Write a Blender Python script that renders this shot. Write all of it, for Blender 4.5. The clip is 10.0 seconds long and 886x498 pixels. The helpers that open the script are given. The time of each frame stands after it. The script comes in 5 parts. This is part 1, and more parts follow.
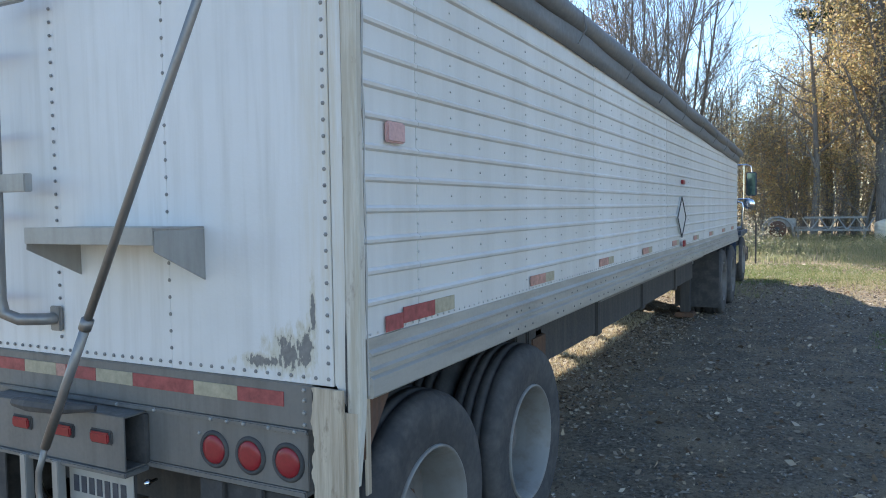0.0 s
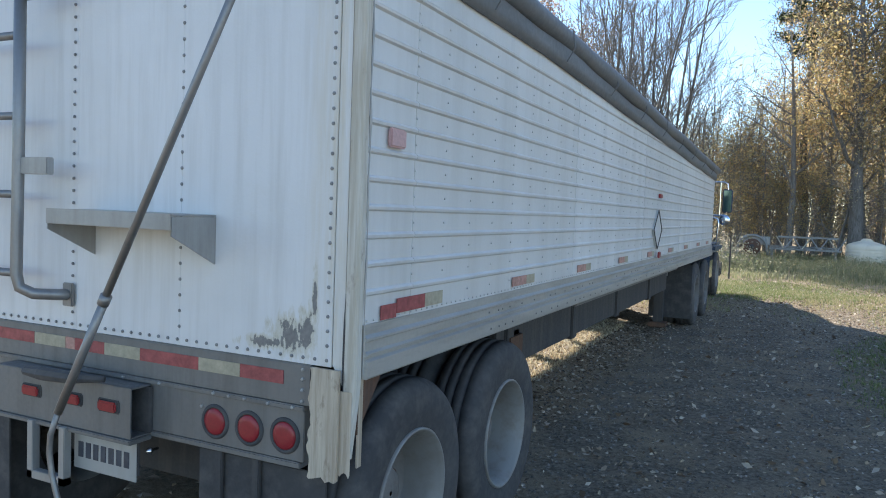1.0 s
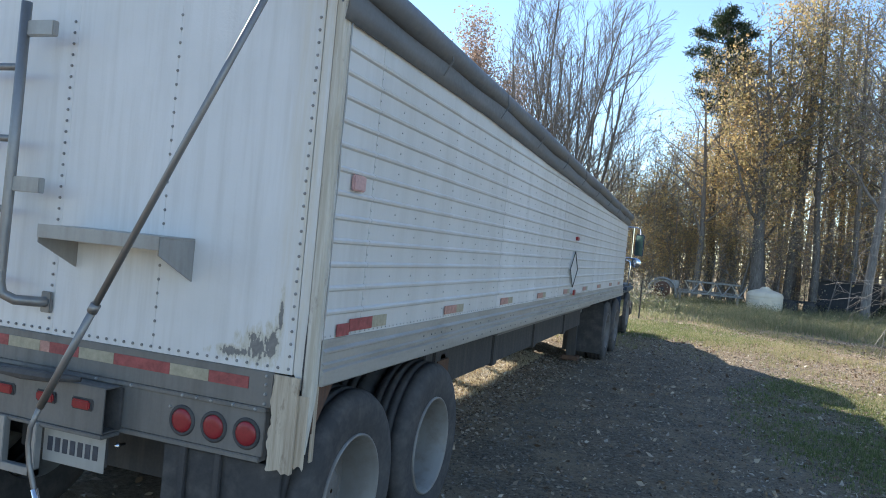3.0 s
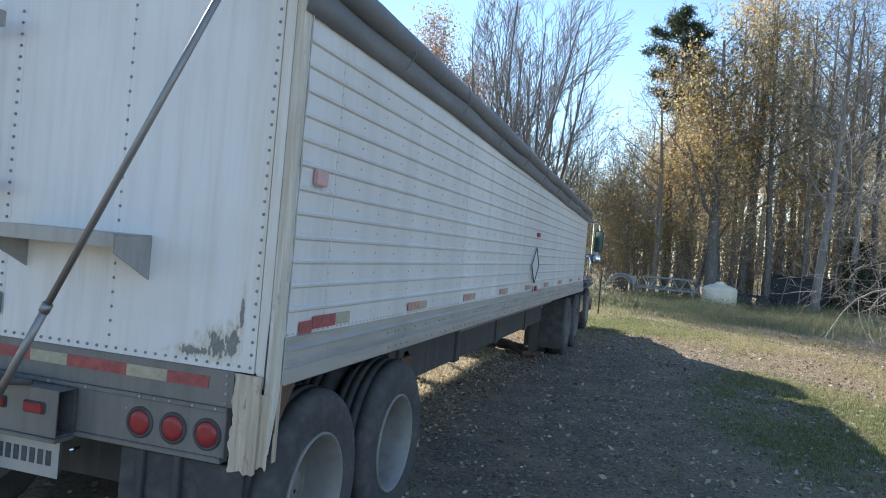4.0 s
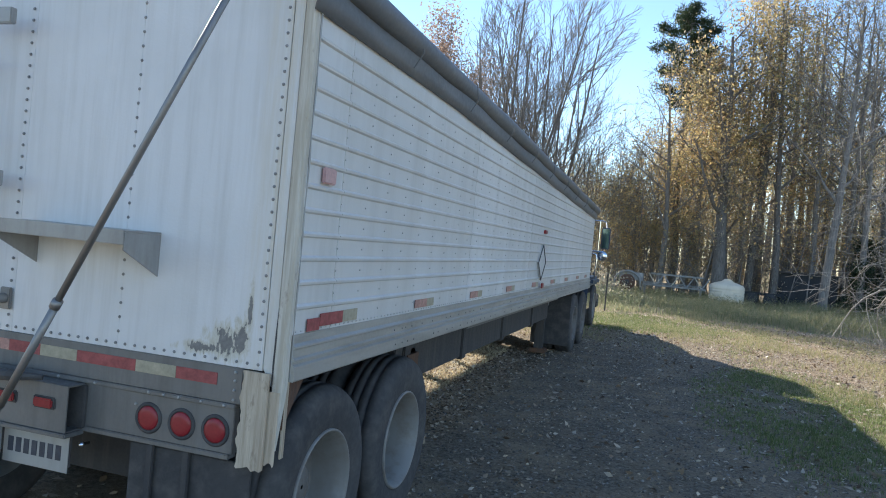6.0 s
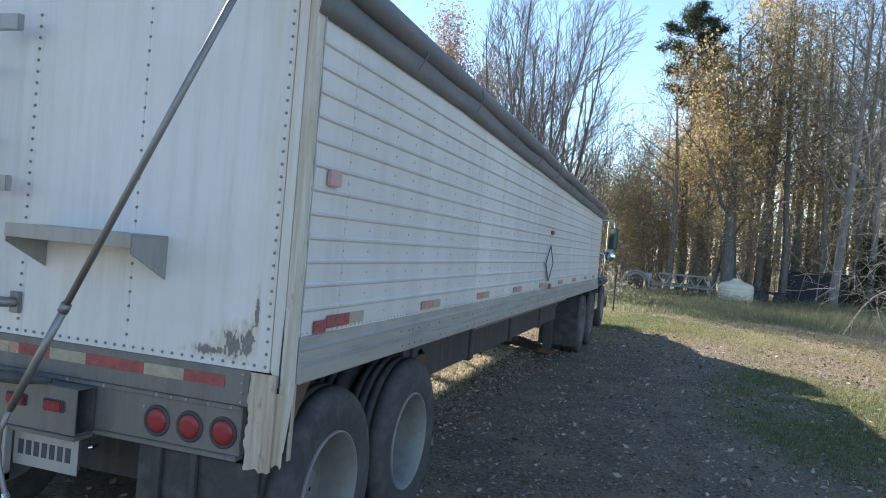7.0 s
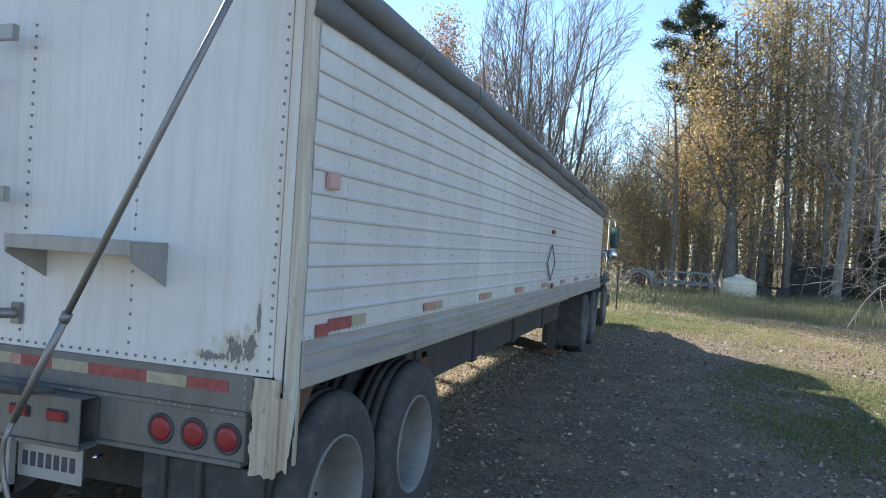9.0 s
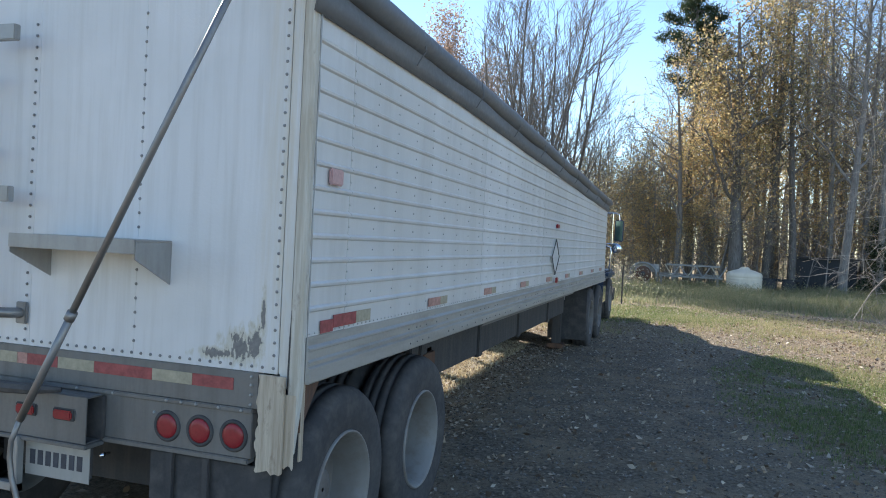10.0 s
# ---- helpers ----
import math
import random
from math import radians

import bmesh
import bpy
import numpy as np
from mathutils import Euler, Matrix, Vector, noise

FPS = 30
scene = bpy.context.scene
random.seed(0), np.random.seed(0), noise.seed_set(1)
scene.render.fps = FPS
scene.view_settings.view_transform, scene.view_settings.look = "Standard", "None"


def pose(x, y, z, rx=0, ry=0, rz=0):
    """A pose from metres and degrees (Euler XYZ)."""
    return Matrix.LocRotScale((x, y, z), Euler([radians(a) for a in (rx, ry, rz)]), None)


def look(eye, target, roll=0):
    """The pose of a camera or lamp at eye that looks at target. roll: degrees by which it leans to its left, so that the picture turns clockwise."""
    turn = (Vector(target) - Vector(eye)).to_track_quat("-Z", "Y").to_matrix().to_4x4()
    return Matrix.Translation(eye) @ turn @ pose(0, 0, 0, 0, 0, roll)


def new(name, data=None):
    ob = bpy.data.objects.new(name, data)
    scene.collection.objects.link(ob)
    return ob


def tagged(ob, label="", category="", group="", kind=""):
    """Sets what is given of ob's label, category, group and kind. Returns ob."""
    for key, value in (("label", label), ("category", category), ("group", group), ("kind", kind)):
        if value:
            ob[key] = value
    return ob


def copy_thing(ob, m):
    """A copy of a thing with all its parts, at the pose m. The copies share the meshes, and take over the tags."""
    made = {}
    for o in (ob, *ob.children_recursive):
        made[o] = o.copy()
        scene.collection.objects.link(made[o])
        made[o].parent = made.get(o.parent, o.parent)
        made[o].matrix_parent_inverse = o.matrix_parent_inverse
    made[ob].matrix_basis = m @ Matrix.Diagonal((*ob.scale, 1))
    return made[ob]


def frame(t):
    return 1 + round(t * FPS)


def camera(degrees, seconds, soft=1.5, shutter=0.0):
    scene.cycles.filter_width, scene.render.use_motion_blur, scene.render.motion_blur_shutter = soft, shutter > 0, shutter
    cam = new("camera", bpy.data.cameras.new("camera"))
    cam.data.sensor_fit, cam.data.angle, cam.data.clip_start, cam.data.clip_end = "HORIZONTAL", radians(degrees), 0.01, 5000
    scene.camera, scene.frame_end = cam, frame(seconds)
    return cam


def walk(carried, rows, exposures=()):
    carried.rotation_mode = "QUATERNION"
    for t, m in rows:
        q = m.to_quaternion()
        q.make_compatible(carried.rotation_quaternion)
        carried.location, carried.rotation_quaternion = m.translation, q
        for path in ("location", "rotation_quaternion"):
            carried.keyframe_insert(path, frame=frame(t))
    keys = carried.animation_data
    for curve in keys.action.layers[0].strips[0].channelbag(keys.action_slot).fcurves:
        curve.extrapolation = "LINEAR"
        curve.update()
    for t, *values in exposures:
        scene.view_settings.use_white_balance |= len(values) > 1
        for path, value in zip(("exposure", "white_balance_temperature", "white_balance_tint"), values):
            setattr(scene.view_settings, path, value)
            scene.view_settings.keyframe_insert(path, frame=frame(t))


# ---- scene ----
cam = camera(61.8, 10.0, soft=1.0)
PATH = [
    (0, (1.291, -1.934, 1.662), (0.3790, -0.1574, 1.5540), -0.8),
    (0.5, (1.36, -2.041, 1.668), (0.4670, -0.2545, 1.5540), 0.3),
    (1, (1.355, -2.169, 1.661), (0.4930, -0.3676, 1.5580), 2.1),
    (1.5, (1.424, -2.355, 1.689), (0.5931, -0.5387, 1.5980), 4.5),
    (2, (1.498, -2.41, 1.667), (0.7101, -0.5728, 1.6150), 5.4),
    (2.5, (1.488, -2.567, 1.691), (0.7512, -0.7069, 1.6650), 5.8),
    (3, (1.464, -2.677, 1.692), (0.7883, -0.7941, 1.6790), 5.4),
    (4.5, (1.441, -2.651, 1.678), (0.8844, -0.7304, 1.6650), 5.1),
    (5, (1.443, -2.65, 1.691), (0.8854, -0.7294, 1.6740), 5.1),
    (5.5, (1.445, -2.66, 1.683), (0.8723, -0.7444, 1.6670), 5.0),
    (6, (1.44, -2.668, 1.69), (0.8503, -0.7573, 1.6680), 5.3),
    (7.5, (1.455, -2.67, 1.692), (0.8373, -0.7673, 1.6730), 4.7),
    (8, (1.449, -2.664, 1.69), (0.8363, -0.7603, 1.6750), 4.4),
    (8.5, (1.447, -2.652, 1.673), (0.8343, -0.7483, 1.6640), 3.7),
    (9, (1.45, -2.657, 1.679), (0.8353, -0.7543, 1.6670), 3.5),
    (9.5, (1.445, -2.65, 1.677), (0.8263, -0.7483, 1.6590), 3.2),
    (10, (1.453, -2.651, 1.672), (0.8273, -0.7522, 1.6490), 2.8),
]
walk(cam, [(t, look(eye, target, roll)) for t, eye, target, roll in PATH],
     [(0, 1.40), (1.0, 1.34), (2.0, 1.22), (3.0, 1.18), (10, 1.18)])

# ---- sky, sun, exposure ----
SUN_AZ, SUN_EL = 45.0, 27.0          # degrees to the left of +y, and above the horizon
world = bpy.data.worlds.new("sky")
scene.world = world
world.use_nodes = True
wn = world.node_tree
sky = wn.nodes.new("ShaderNodeTexSky")
sky.sky_type = 'NISHITA'
sky.sun_disc = False
sky.sun_elevation = radians(SUN_EL)
sky.sun_rotation = radians(-SUN_AZ)
sky.dust_density = 0.0
sky.ozone_density = 3.2
wn.links.new(sky.outputs[0], wn.nodes["Background"].inputs[0])
wn.nodes["Background"].inputs[1].default_value = 0.115
sun = new("sun", bpy.data.lights.new("sun", "SUN"))
sun.data.energy = 5.0
sun.data.angle = radians(0.6)
sun.data.color = (1.0, 0.94, 0.84)
sun_way = Vector((-math.sin(radians(SUN_AZ)) * math.cos(radians(SUN_EL)), math.cos(radians(SUN_AZ)) * math.cos(radians(SUN_EL)), math.sin(radians(SUN_EL))))
sun.matrix_world = look(sun_way * 80, (0, 0, 0))


# ---- materials ----
def nodes_of(name):
    m = bpy.data.materials.new(name)
    m.use_nodes = True
    return m, m.node_tree, m.node_tree.nodes["Principled BSDF"]


def node(nt, kind, **sockets):
    n = nt.nodes.new(kind)
    for key, value in sockets.items():
        n.inputs[key.replace("_", " ")].default_value = value
    return n


def coords(nt, scale=(1, 1, 1), world_space=False):
    c = nt.nodes.new("ShaderNodeNewGeometry" if world_space else "ShaderNodeTexCoord")
    mp = nt.nodes.new("ShaderNodeMapping")
    mp.inputs["Scale"].default_value = scale
    nt.links.new(c.outputs["Position" if world_space else "Object"], mp.inputs[0])
    return mp.outputs[0]


def noise_of(nt, vec, scale, detail=4.0, rough=0.6):
    n = node(nt, "ShaderNodeTexNoise", Scale=scale, Detail=detail, Roughness=rough)
    nt.links.new(vec, n.inputs["Vector"])
    return n.outputs["Fac"]


def ramp(nt, fac, stops):
    r = nt.nodes.new("ShaderNodeValToRGB")
    e = r.color_ramp.elements
    while len(e) < len(stops):
        e.new(0.5)
    for el, (p, c) in zip(e, stops):
        el.position = p
        el.color = (*c, 1) if len(c) == 3 else c
    nt.links.new(fac, r.inputs[0])
    return r.outputs[0]


def mixed(nt, fac, a, b):
    m = nt.nodes.new("ShaderNodeMix")
    m.data_type = 'RGBA'
    for v, k in ((fac, 0), (a, 6), (b, 7)):
        if isinstance(v, (tuple, list)):
            m.inputs[k].default_value = (*v[:3], 1)
        elif isinstance(v, float):
            m.inputs[k].default_value = v
        else:
            nt.links.new(v, m.inputs[k])
    return m.outputs[2]


def bump(nt, bsdf, height, strength=0.3, distance=0.01):
    b = node(nt, "ShaderNodeBump", Strength=strength, Distance=distance)
    nt.links.new(height, b.inputs["Height"])
    nt.links.new(b.outputs[0], bsdf.inputs["Normal"])


G3 = lambda v: (v, v, v)
K, WH = (0, 0, 0), (1, 1, 1)


def worn(name, base, dirt, rough=0.5, metal=0.0, amount=0.5, streak=(9, 9, 0.7), grain=60.0, relief=0.15, differ=0.0):
    """Paint or metal with a large blotch, running streaks and fine grain."""
    m, nt, b = nodes_of(name)
    big = noise_of(nt, coords(nt), 1.7, 5.0)
    run = noise_of(nt, coords(nt, streak), 1.5, 6.0, 0.65)
    fine = noise_of(nt, coords(nt), grain, 3.0)
    f1 = ramp(nt, run, [(0.45, K), (0.75, G3(amount))])
    f2 = ramp(nt, big, [(0.42, K), (0.72, G3(amount * 0.8))])
    c = mixed(nt, f1, base, dirt)
    c = mixed(nt, f2, c, tuple(0.6 * a + 0.4 * d for a, d in zip(base, dirt)))
    # each sheet's own tone stands in for the uneven reflections of dented panels
    if differ:
        info = nt.nodes.new("ShaderNodeObjectInfo")
        c = mixed(nt, ramp(nt, info.outputs["Random"], [(0.0, K), (1.0, G3(differ))]), c, dirt)
    nt.links.new(c, b.inputs["Base Color"])
    nt.links.new(ramp(nt, fine, [(0.3, G3(max(rough - 0.1, 0.05))), (0.7, G3(min(rough + 0.12, 1)))]), b.inputs["Roughness"])
    b.inputs["Metallic"].default_value = metal
    bump(nt, b, fine, relief, 0.002)
    return m


def plain(name, col, rough=0.5, metal=0.0, vary=0.25, scale=25.0):
    m, nt, b = nodes_of(name)
    n = noise_of(nt, coords(nt), scale, 5.0)
    lo, hi = tuple(c * (1 - vary) for c in col), tuple(min(c * (1 + vary), 1) for c in col)
    nt.links.new(ramp(nt, n, [(0.3, lo), (0.7, hi)]), b.inputs["Base Color"])
    b.inputs["Roughness"].default_value = rough
    b.inputs["Metallic"].default_value = metal
    bump(nt, b, n, 0.15, 0.002)
    return m


def leaf_material(name, stops, through_light=0.45):
    """Thin leaves: each takes its own colour, and lets some of the light through."""
    m, nt, b = nodes_of(name)
    g = nt.nodes.new("ShaderNodeNewGeometry")
    c = ramp(nt, g.outputs["Random Per Island"], stops)
    nt.links.new(c, b.inputs["Base Color"])
    b.inputs["Roughness"].default_value = 0.55
    t = nt.nodes.new("ShaderNodeBsdfTranslucent")
    nt.links.new(c, t.inputs[0])
    mx = nt.nodes.new("ShaderNodeMixShader")
    mx.inputs[0].default_value = through_light
    nt.links.new(b.outputs[0], mx.inputs[1])
    nt.links.new(t.outputs[0], mx.inputs[2])
    nt.links.new(mx.outputs[0], nt.nodes["Material Output"].inputs[0])
    return m


def peeling_paint():
    """White sheet whose paint has come off in a ragged patch low at the corner, with rust runs."""
    m, nt, b = nodes_of("rear_white_paint")
    v = coords(nt, world_space=True)
    run = noise_of(nt, coords(nt, (10, 10, 0.6), True), 1.6, 6.0, 0.65)
    big = noise_of(nt, v, 1.4, 5.0)
    fine = noise_of(nt, v, 70.0, 3.0)
    c = mixed(nt, ramp(nt, run, [(0.46, K), (0.76, G3(0.35))]), (0.76, 0.76, 0.76), (0.46, 0.44, 0.40))
    c = mixed(nt, ramp(nt, big, [(0.45, K), (0.75, G3(0.4))]), c, (0.55, 0.55, 0.53))
    rag = noise_of(nt, coords(nt, (1.4, 1, 0.5), True), 38.0, 6.0, 0.7)
    lump = noise_of(nt, coords(nt, (1.6, 1, 0.5), True), 11.0, 3.0, 0.6)

    def blob(cx, cz, rx, rz):
        """How far a point lies from a patch, in its own radii."""
        mp = nt.nodes.new("ShaderNodeMapping")
        mp.inputs["Location"].default_value = (-cx / rx, 0, -cz / rz)
        mp.inputs["Scale"].default_value = (1 / rx, 0, 1 / rz)
        nt.links.new(v, mp.inputs[0])
        ln = nt.nodes.new("ShaderNodeVectorMath")
        ln.operation = 'LENGTH'
        nt.links.new(mp.outputs[0], ln.inputs[0])
        return ln.outputs["Value"]

    def calc(op, a, b2, c2=0.0):
        k = nt.nodes.new("ShaderNodeMath")
        k.operation = op
        for n_, s_ in enumerate((a, b2, c2)):
            if isinstance(s_, float):
                k.inputs[n_].default_value = s_
            else:
                nt.links.new(s_, k.inputs[n_])
        return k.outputs[0]

    field = calc('MINIMUM', calc('MINIMUM', blob(-0.275, 1.190, 0.070, 0.055), blob(-0.212, 1.212, 0.034, 0.060)), calc('MINIMUM', blob(-0.375, 1.155, 0.090, 0.020), blob(-0.176, 1.33, 0.010, 0.075)))
    field = calc('MULTIPLY_ADD', rag, -3.4, field)
    field = calc('MULTIPLY_ADD', lump, -1.4, field)
    sub = calc('ADD', field, 1.60)
    bare = ramp(nt, sub, [(0.0, WH), (0.06, K)])
    edge = ramp(nt, sub, [(0.0, WH), (0.9, K)])
    sx = nt.nodes.new("ShaderNodeSeparateXYZ")
    nt.links.new(v, sx.inputs[0])
    near = node(nt, "ShaderNodeMapRange", From_Min=-0.26, From_Max=-0.10)
    nt.links.new(sx.outputs[0], near.inputs["Value"])
    stain = calc('MULTIPLY', near.outputs[0], ramp(nt, noise_of(nt, coords(nt, (14, 14, 0.9), True), 1.4, 6.0, 0.7), [(0.36, K), (0.62, G3(0.75))]))
    c = mixed(nt, stain, c, (0.62, 0.55, 0.42))
    c = mixed(nt, edge, c, mixed(nt, rag, (0.66, 0.62, 0.50), (0.5, 0.46, 0.36)))
    c = mixed(nt, bare, c, mixed(nt, fine, (0.12, 0.12, 0.12), (0.30, 0.29, 0.28)))
    nt.links.new(c, b.inputs["Base Color"])
    b.inputs["Roughness"].default_value = 0.5
    h = mixed(nt, bare, fine, (0, 0, 0))
    bump(nt, b, h, 0.25, 0.003)
    return m


def corner_paint(name, base, run_col):
    """Cream undercoat with grey and rusty runs, where the white has come off."""
    m, nt, b = nodes_of(name)
    v = coords(nt, world_space=True)
    run = noise_of(nt, coords(nt, (22, 22, 1.1), True), 1.5, 6.0, 0.7)
    rag = noise_of(nt, coords(nt, (1, 1, 0.35), True), 16.0, 6.0, 0.7)
    c = mixed(nt, ramp(nt, run, [(0.34, K), (0.58, G3(0.85))]), base, run_col)
    c = mixed(nt, ramp(nt, rag, [(0.58, K), (0.68, G3(0.7))]), c, (0.26, 0.19, 0.14))
    nt.links.new(c, b.inputs["Base Color"])
    b.inputs["Roughness"].default_value = 0.65
    bump(nt, b, rag, 0.4, 0.006)
    return m


def ground_material():
    m, nt, b = nodes_of("ground_soil")
    v = coords(nt, world_space=True)
    big = noise_of(nt, v, 0.22, 5.0)
    mid = noise_of(nt, v, 1.6, 6.0, 0.65)
    fine = noise_of(nt, v, 28.0, 6.0, 0.7)
    tiny = noise_of(nt, v, 120.0, 3.0, 0.7)
    soil = mixed(nt, ramp(nt, fine, [(0.35, K), (0.7, WH)]), (0.098, 0.083, 0.064), (0.40, 0.335, 0.26))
    litter = mixed(nt, ramp(nt, tiny, [(0.35, K), (0.65, WH)]), (0.24, 0.17, 0.105), (0.58, 0.46, 0.32))
    turf = mixed(nt, ramp(nt, fine, [(0.3, K), (0.7, WH)]), (0.075, 0.10, 0.035), (0.22, 0.25, 0.09))
    sx = nt.nodes.new("ShaderNodeSeparateXYZ")
    nt.links.new(v, sx.inputs[0])

    def band(socket, lo, hi):
        r = node(nt, "ShaderNodeMapRange", From_Min=lo, From_Max=hi)
        nt.links.new(socket, r.inputs["Value"])
        return r.outputs[0]

    def times(a, b2, op='MULTIPLY'):
        k = nt.nodes.new("ShaderNodeMath")
        k.operation = op
        for i, s in enumerate((a, b2)):
            if isinstance(s, float):
                k.inputs[i].default_value = s
            else:
                nt.links.new(s, k.inputs[i])
        return k.outputs[0]

    # the lane is bare beside the trailer; turf and leaves begin past it
    off_lane = times(band(sx.outputs[0], 1.6, 4.0), band(sx.outputs[1], 9.5, 14.0), 'MAXIMUM')
    c = mixed(nt, ramp(nt, mid, [(0.44, K), (0.64, G3(0.7))]), soil, litter)

    def oval(cx, cy, rx, ry):
        mp = nt.nodes.new("ShaderNodeMapping")
        mp.inputs["Location"].default_value = (-cx / rx, -cy / ry, 0)
        mp.inputs["Scale"].default_value = (1 / rx, 1 / ry, 0)
        nt.links.new(v, mp.inputs[0])
        ln = nt.nodes.new("ShaderNodeVectorMath")
        ln.operation = 'LENGTH'
        nt.links.new(mp.outputs[0], ln.inputs[0])
        r = node(nt, "ShaderNodeMapRange", From_Min=1.15, From_Max=0.55)
        nt.links.new(ln.outputs["Value"], r.inputs["Value"])
        return r.outputs[0]

    lawn = times(times(oval(3.4, 7.4, 1.4, 3.4), oval(0.3, 17.6, 2.4, 2.6), 'MAXIMUM'), ramp(nt, mid, [(0.36, G3(0.05)), (0.66, G3(0.42))]))
    green = times(lawn, times(off_lane, ramp(nt, big, [(0.52, K), (0.7, G3(0.5))])), 'MAXIMUM')
    c = mixed(nt, times(off_lane, ramp(nt, mid, [(0.36, WH), (0.58, G3(0.3))])), c, litter)
    # leaf litter under the trailer, laid on thick to brighten the sunlit strip
    c = mixed(nt, times(oval(-1.3, 6.2, 1.1, 4.2), 0.9), c, litter)
    c = mixed(nt, green, c, turf)
    nt.links.new(c, b.inputs["Base Color"])
    b.inputs["Roughness"].default_value = 0.95
    b.inputs["Specular IOR Level"].default_value = 0.15
    h = mixed(nt, 0.4, fine, tiny)
    bump(nt, b, h, 1.0, 0.05)
    return m


def bark_material(name, dark, pale):
    m, nt, b = nodes_of(name)
    n = noise_of(nt, coords(nt, (9, 9, 1.6)), 2.2, 6.0, 0.7)
    big = noise_of(nt, coords(nt), 0.8, 3.0)
    c = mixed(nt, ramp(nt, n, [(0.35, K), (0.7, WH)]), dark, pale)
    c = mixed(nt, ramp(nt, big, [(0.45, K), (0.75, G3(0.6))]), c, tuple(0.8 * x for x in dark))
    nt.links.new(c, b.inputs["Base Color"])
    b.inputs["Roughness"].default_value = 0.9
    bump(nt, b, n, 0.6, 0.03)
    return m


WHITE = worn("white_side_paint", (0.76, 0.76, 0.75), (0.50, 0.49, 0.46), 0.42, 0.0, 0.6, (3.2, 3.2, 0.35), differ=0.35)
REAR = peeling_paint()
CREAM = corner_paint("corner_cream_paint", (0.66, 0.58, 0.46), (0.38, 0.30, 0.22))
CREAM_TOP = corner_paint("corner_edge_paint", (0.70, 0.68, 0.62), (0.46, 0.41, 0.32))
RAIL = worn("rail_aluminium", (0.46, 0.45, 0.42), (0.27, 0.25, 0.22), 0.5, 0.35, 0.7, (3, 1.2, 9))
SILL = worn("sill_grey_metal", (0.215, 0.215, 0.21), (0.12, 0.115, 0.11), 0.5, 0.3, 0.7)
DARK = worn("underbody_black", (0.055, 0.055, 0.058), (0.13, 0.115, 0.10), 0.75, 0.0, 0.7)
RUST = worn("rusty_steel", (0.16, 0.09, 0.06), (0.07, 0.055, 0.05), 0.8, 0.2, 0.8)
STEEL = worn("steel_pole", (0.30, 0.30, 0.30), (0.16, 0.14, 0.12), 0.45, 0.6, 0.6)
GALV = worn("galvanised_bracket", (0.40, 0.40, 0.39), (0.24, 0.22, 0.20), 0.5, 0.4, 0.6)
RIVET = plain("rivet_head", (0.26, 0.26, 0.26), 0.5, 0.4)
RIVET_PALE = plain("painted_rivet", (0.60, 0.60, 0.59), 0.5)
RED_TAPE = plain("red_reflective_tape", (0.34, 0.085, 0.085), 0.5, 0.0, 0.3, 30)
ORANGE_TAPE = plain("faded_red_tape", (0.47, 0.26, 0.22), 0.45, 0.0, 0.35, 30)
PALE_TAPE = plain("pale_reflective_tape", (0.42, 0.38, 0.28), 0.5, 0.0, 0.2, 30)
LENS_RED = plain("red_lamp_lens", (0.30, 0.028, 0.035), 0.3, 0.0, 0.15, 60)
FADED_LENS = plain("faded_lamp_lens", (0.58, 0.36, 0.35), 0.4, 0.0, 0.15, 60)
RUBBER = worn("tyre_rubber", (0.055, 0.055, 0.058), (0.15, 0.14, 0.13), 0.8, 0.0, 0.7, (6, 6, 6), 40, 0.3)
RIM = worn("white_rim_paint", (0.26, 0.26, 0.25), (0.17, 0.14, 0.12), 0.45, 0.0, 0.8, (7, 7, 7))
# grime, and a darker base for the shade deep inside the rim
DISC = worn("grimy_darkened_disc", (0.20, 0.19, 0.18), (0.09, 0.07, 0.055), 0.6, 0.1, 0.8, (7, 7, 7))
TARP = worn("dark_tarp", (0.145, 0.155, 0.165), (0.22, 0.22, 0.22), 0.55, 0.0, 0.6, (4, 1.0, 4), 35, 0.3)
CHROME = plain("chrome", (0.75, 0.76, 0.78), 0.12, 1.0, 0.05)
BLUE = worn("blue_truck_paint", (0.035, 0.06, 0.11), (0.08, 0.08, 0.08), 0.3, 0.0, 0.4)
GLASS_DARK = plain("dark_green_glass", (0.02, 0.045, 0.045), 0.05, 0.0, 0.1)
MIRROR = plain("mirror_glass", (0.09, 0.15, 0.145), 0.10, 1.0, 0.03)
PLATE = worn("plate_white", (0.44, 0.44, 0.42), (0.26, 0.24, 0.21), 0.5, 0.1, 0.5)
INK = plain("plate_ink", (0.06, 0.07, 0.09), 0.5)
TANK = worn("tank_plastic", (0.88, 0.78, 0.62), (0.70, 0.60, 0.45), 0.5, 0.0, 0.5, (3, 3, 0.5), 12)
IMPL = worn("implement_pale_paint", (0.30, 0.31, 0.30), (0.22, 0.17, 0.13), 0.55, 0.2, 0.7)
CLOD = leaf_material("clod_soil", [(0.0, (0.07, 0.06, 0.05)), (0.7, (0.17, 0.145, 0.12)), (1.0, (0.30, 0.27, 0.24))], 0.0)
GROUND = ground_material()
BARK = bark_material("grey_bark", (0.155, 0.14, 0.125), (0.37, 0.34, 0.31))
BARK_DARK = bark_material("dark_bark", (0.11, 0.10, 0.09), (0.29, 0.265, 0.24))
BARK_PALE = bark_material("pale_bark", (0.20, 0.18, 0.16), (0.48, 0.45, 0.41))
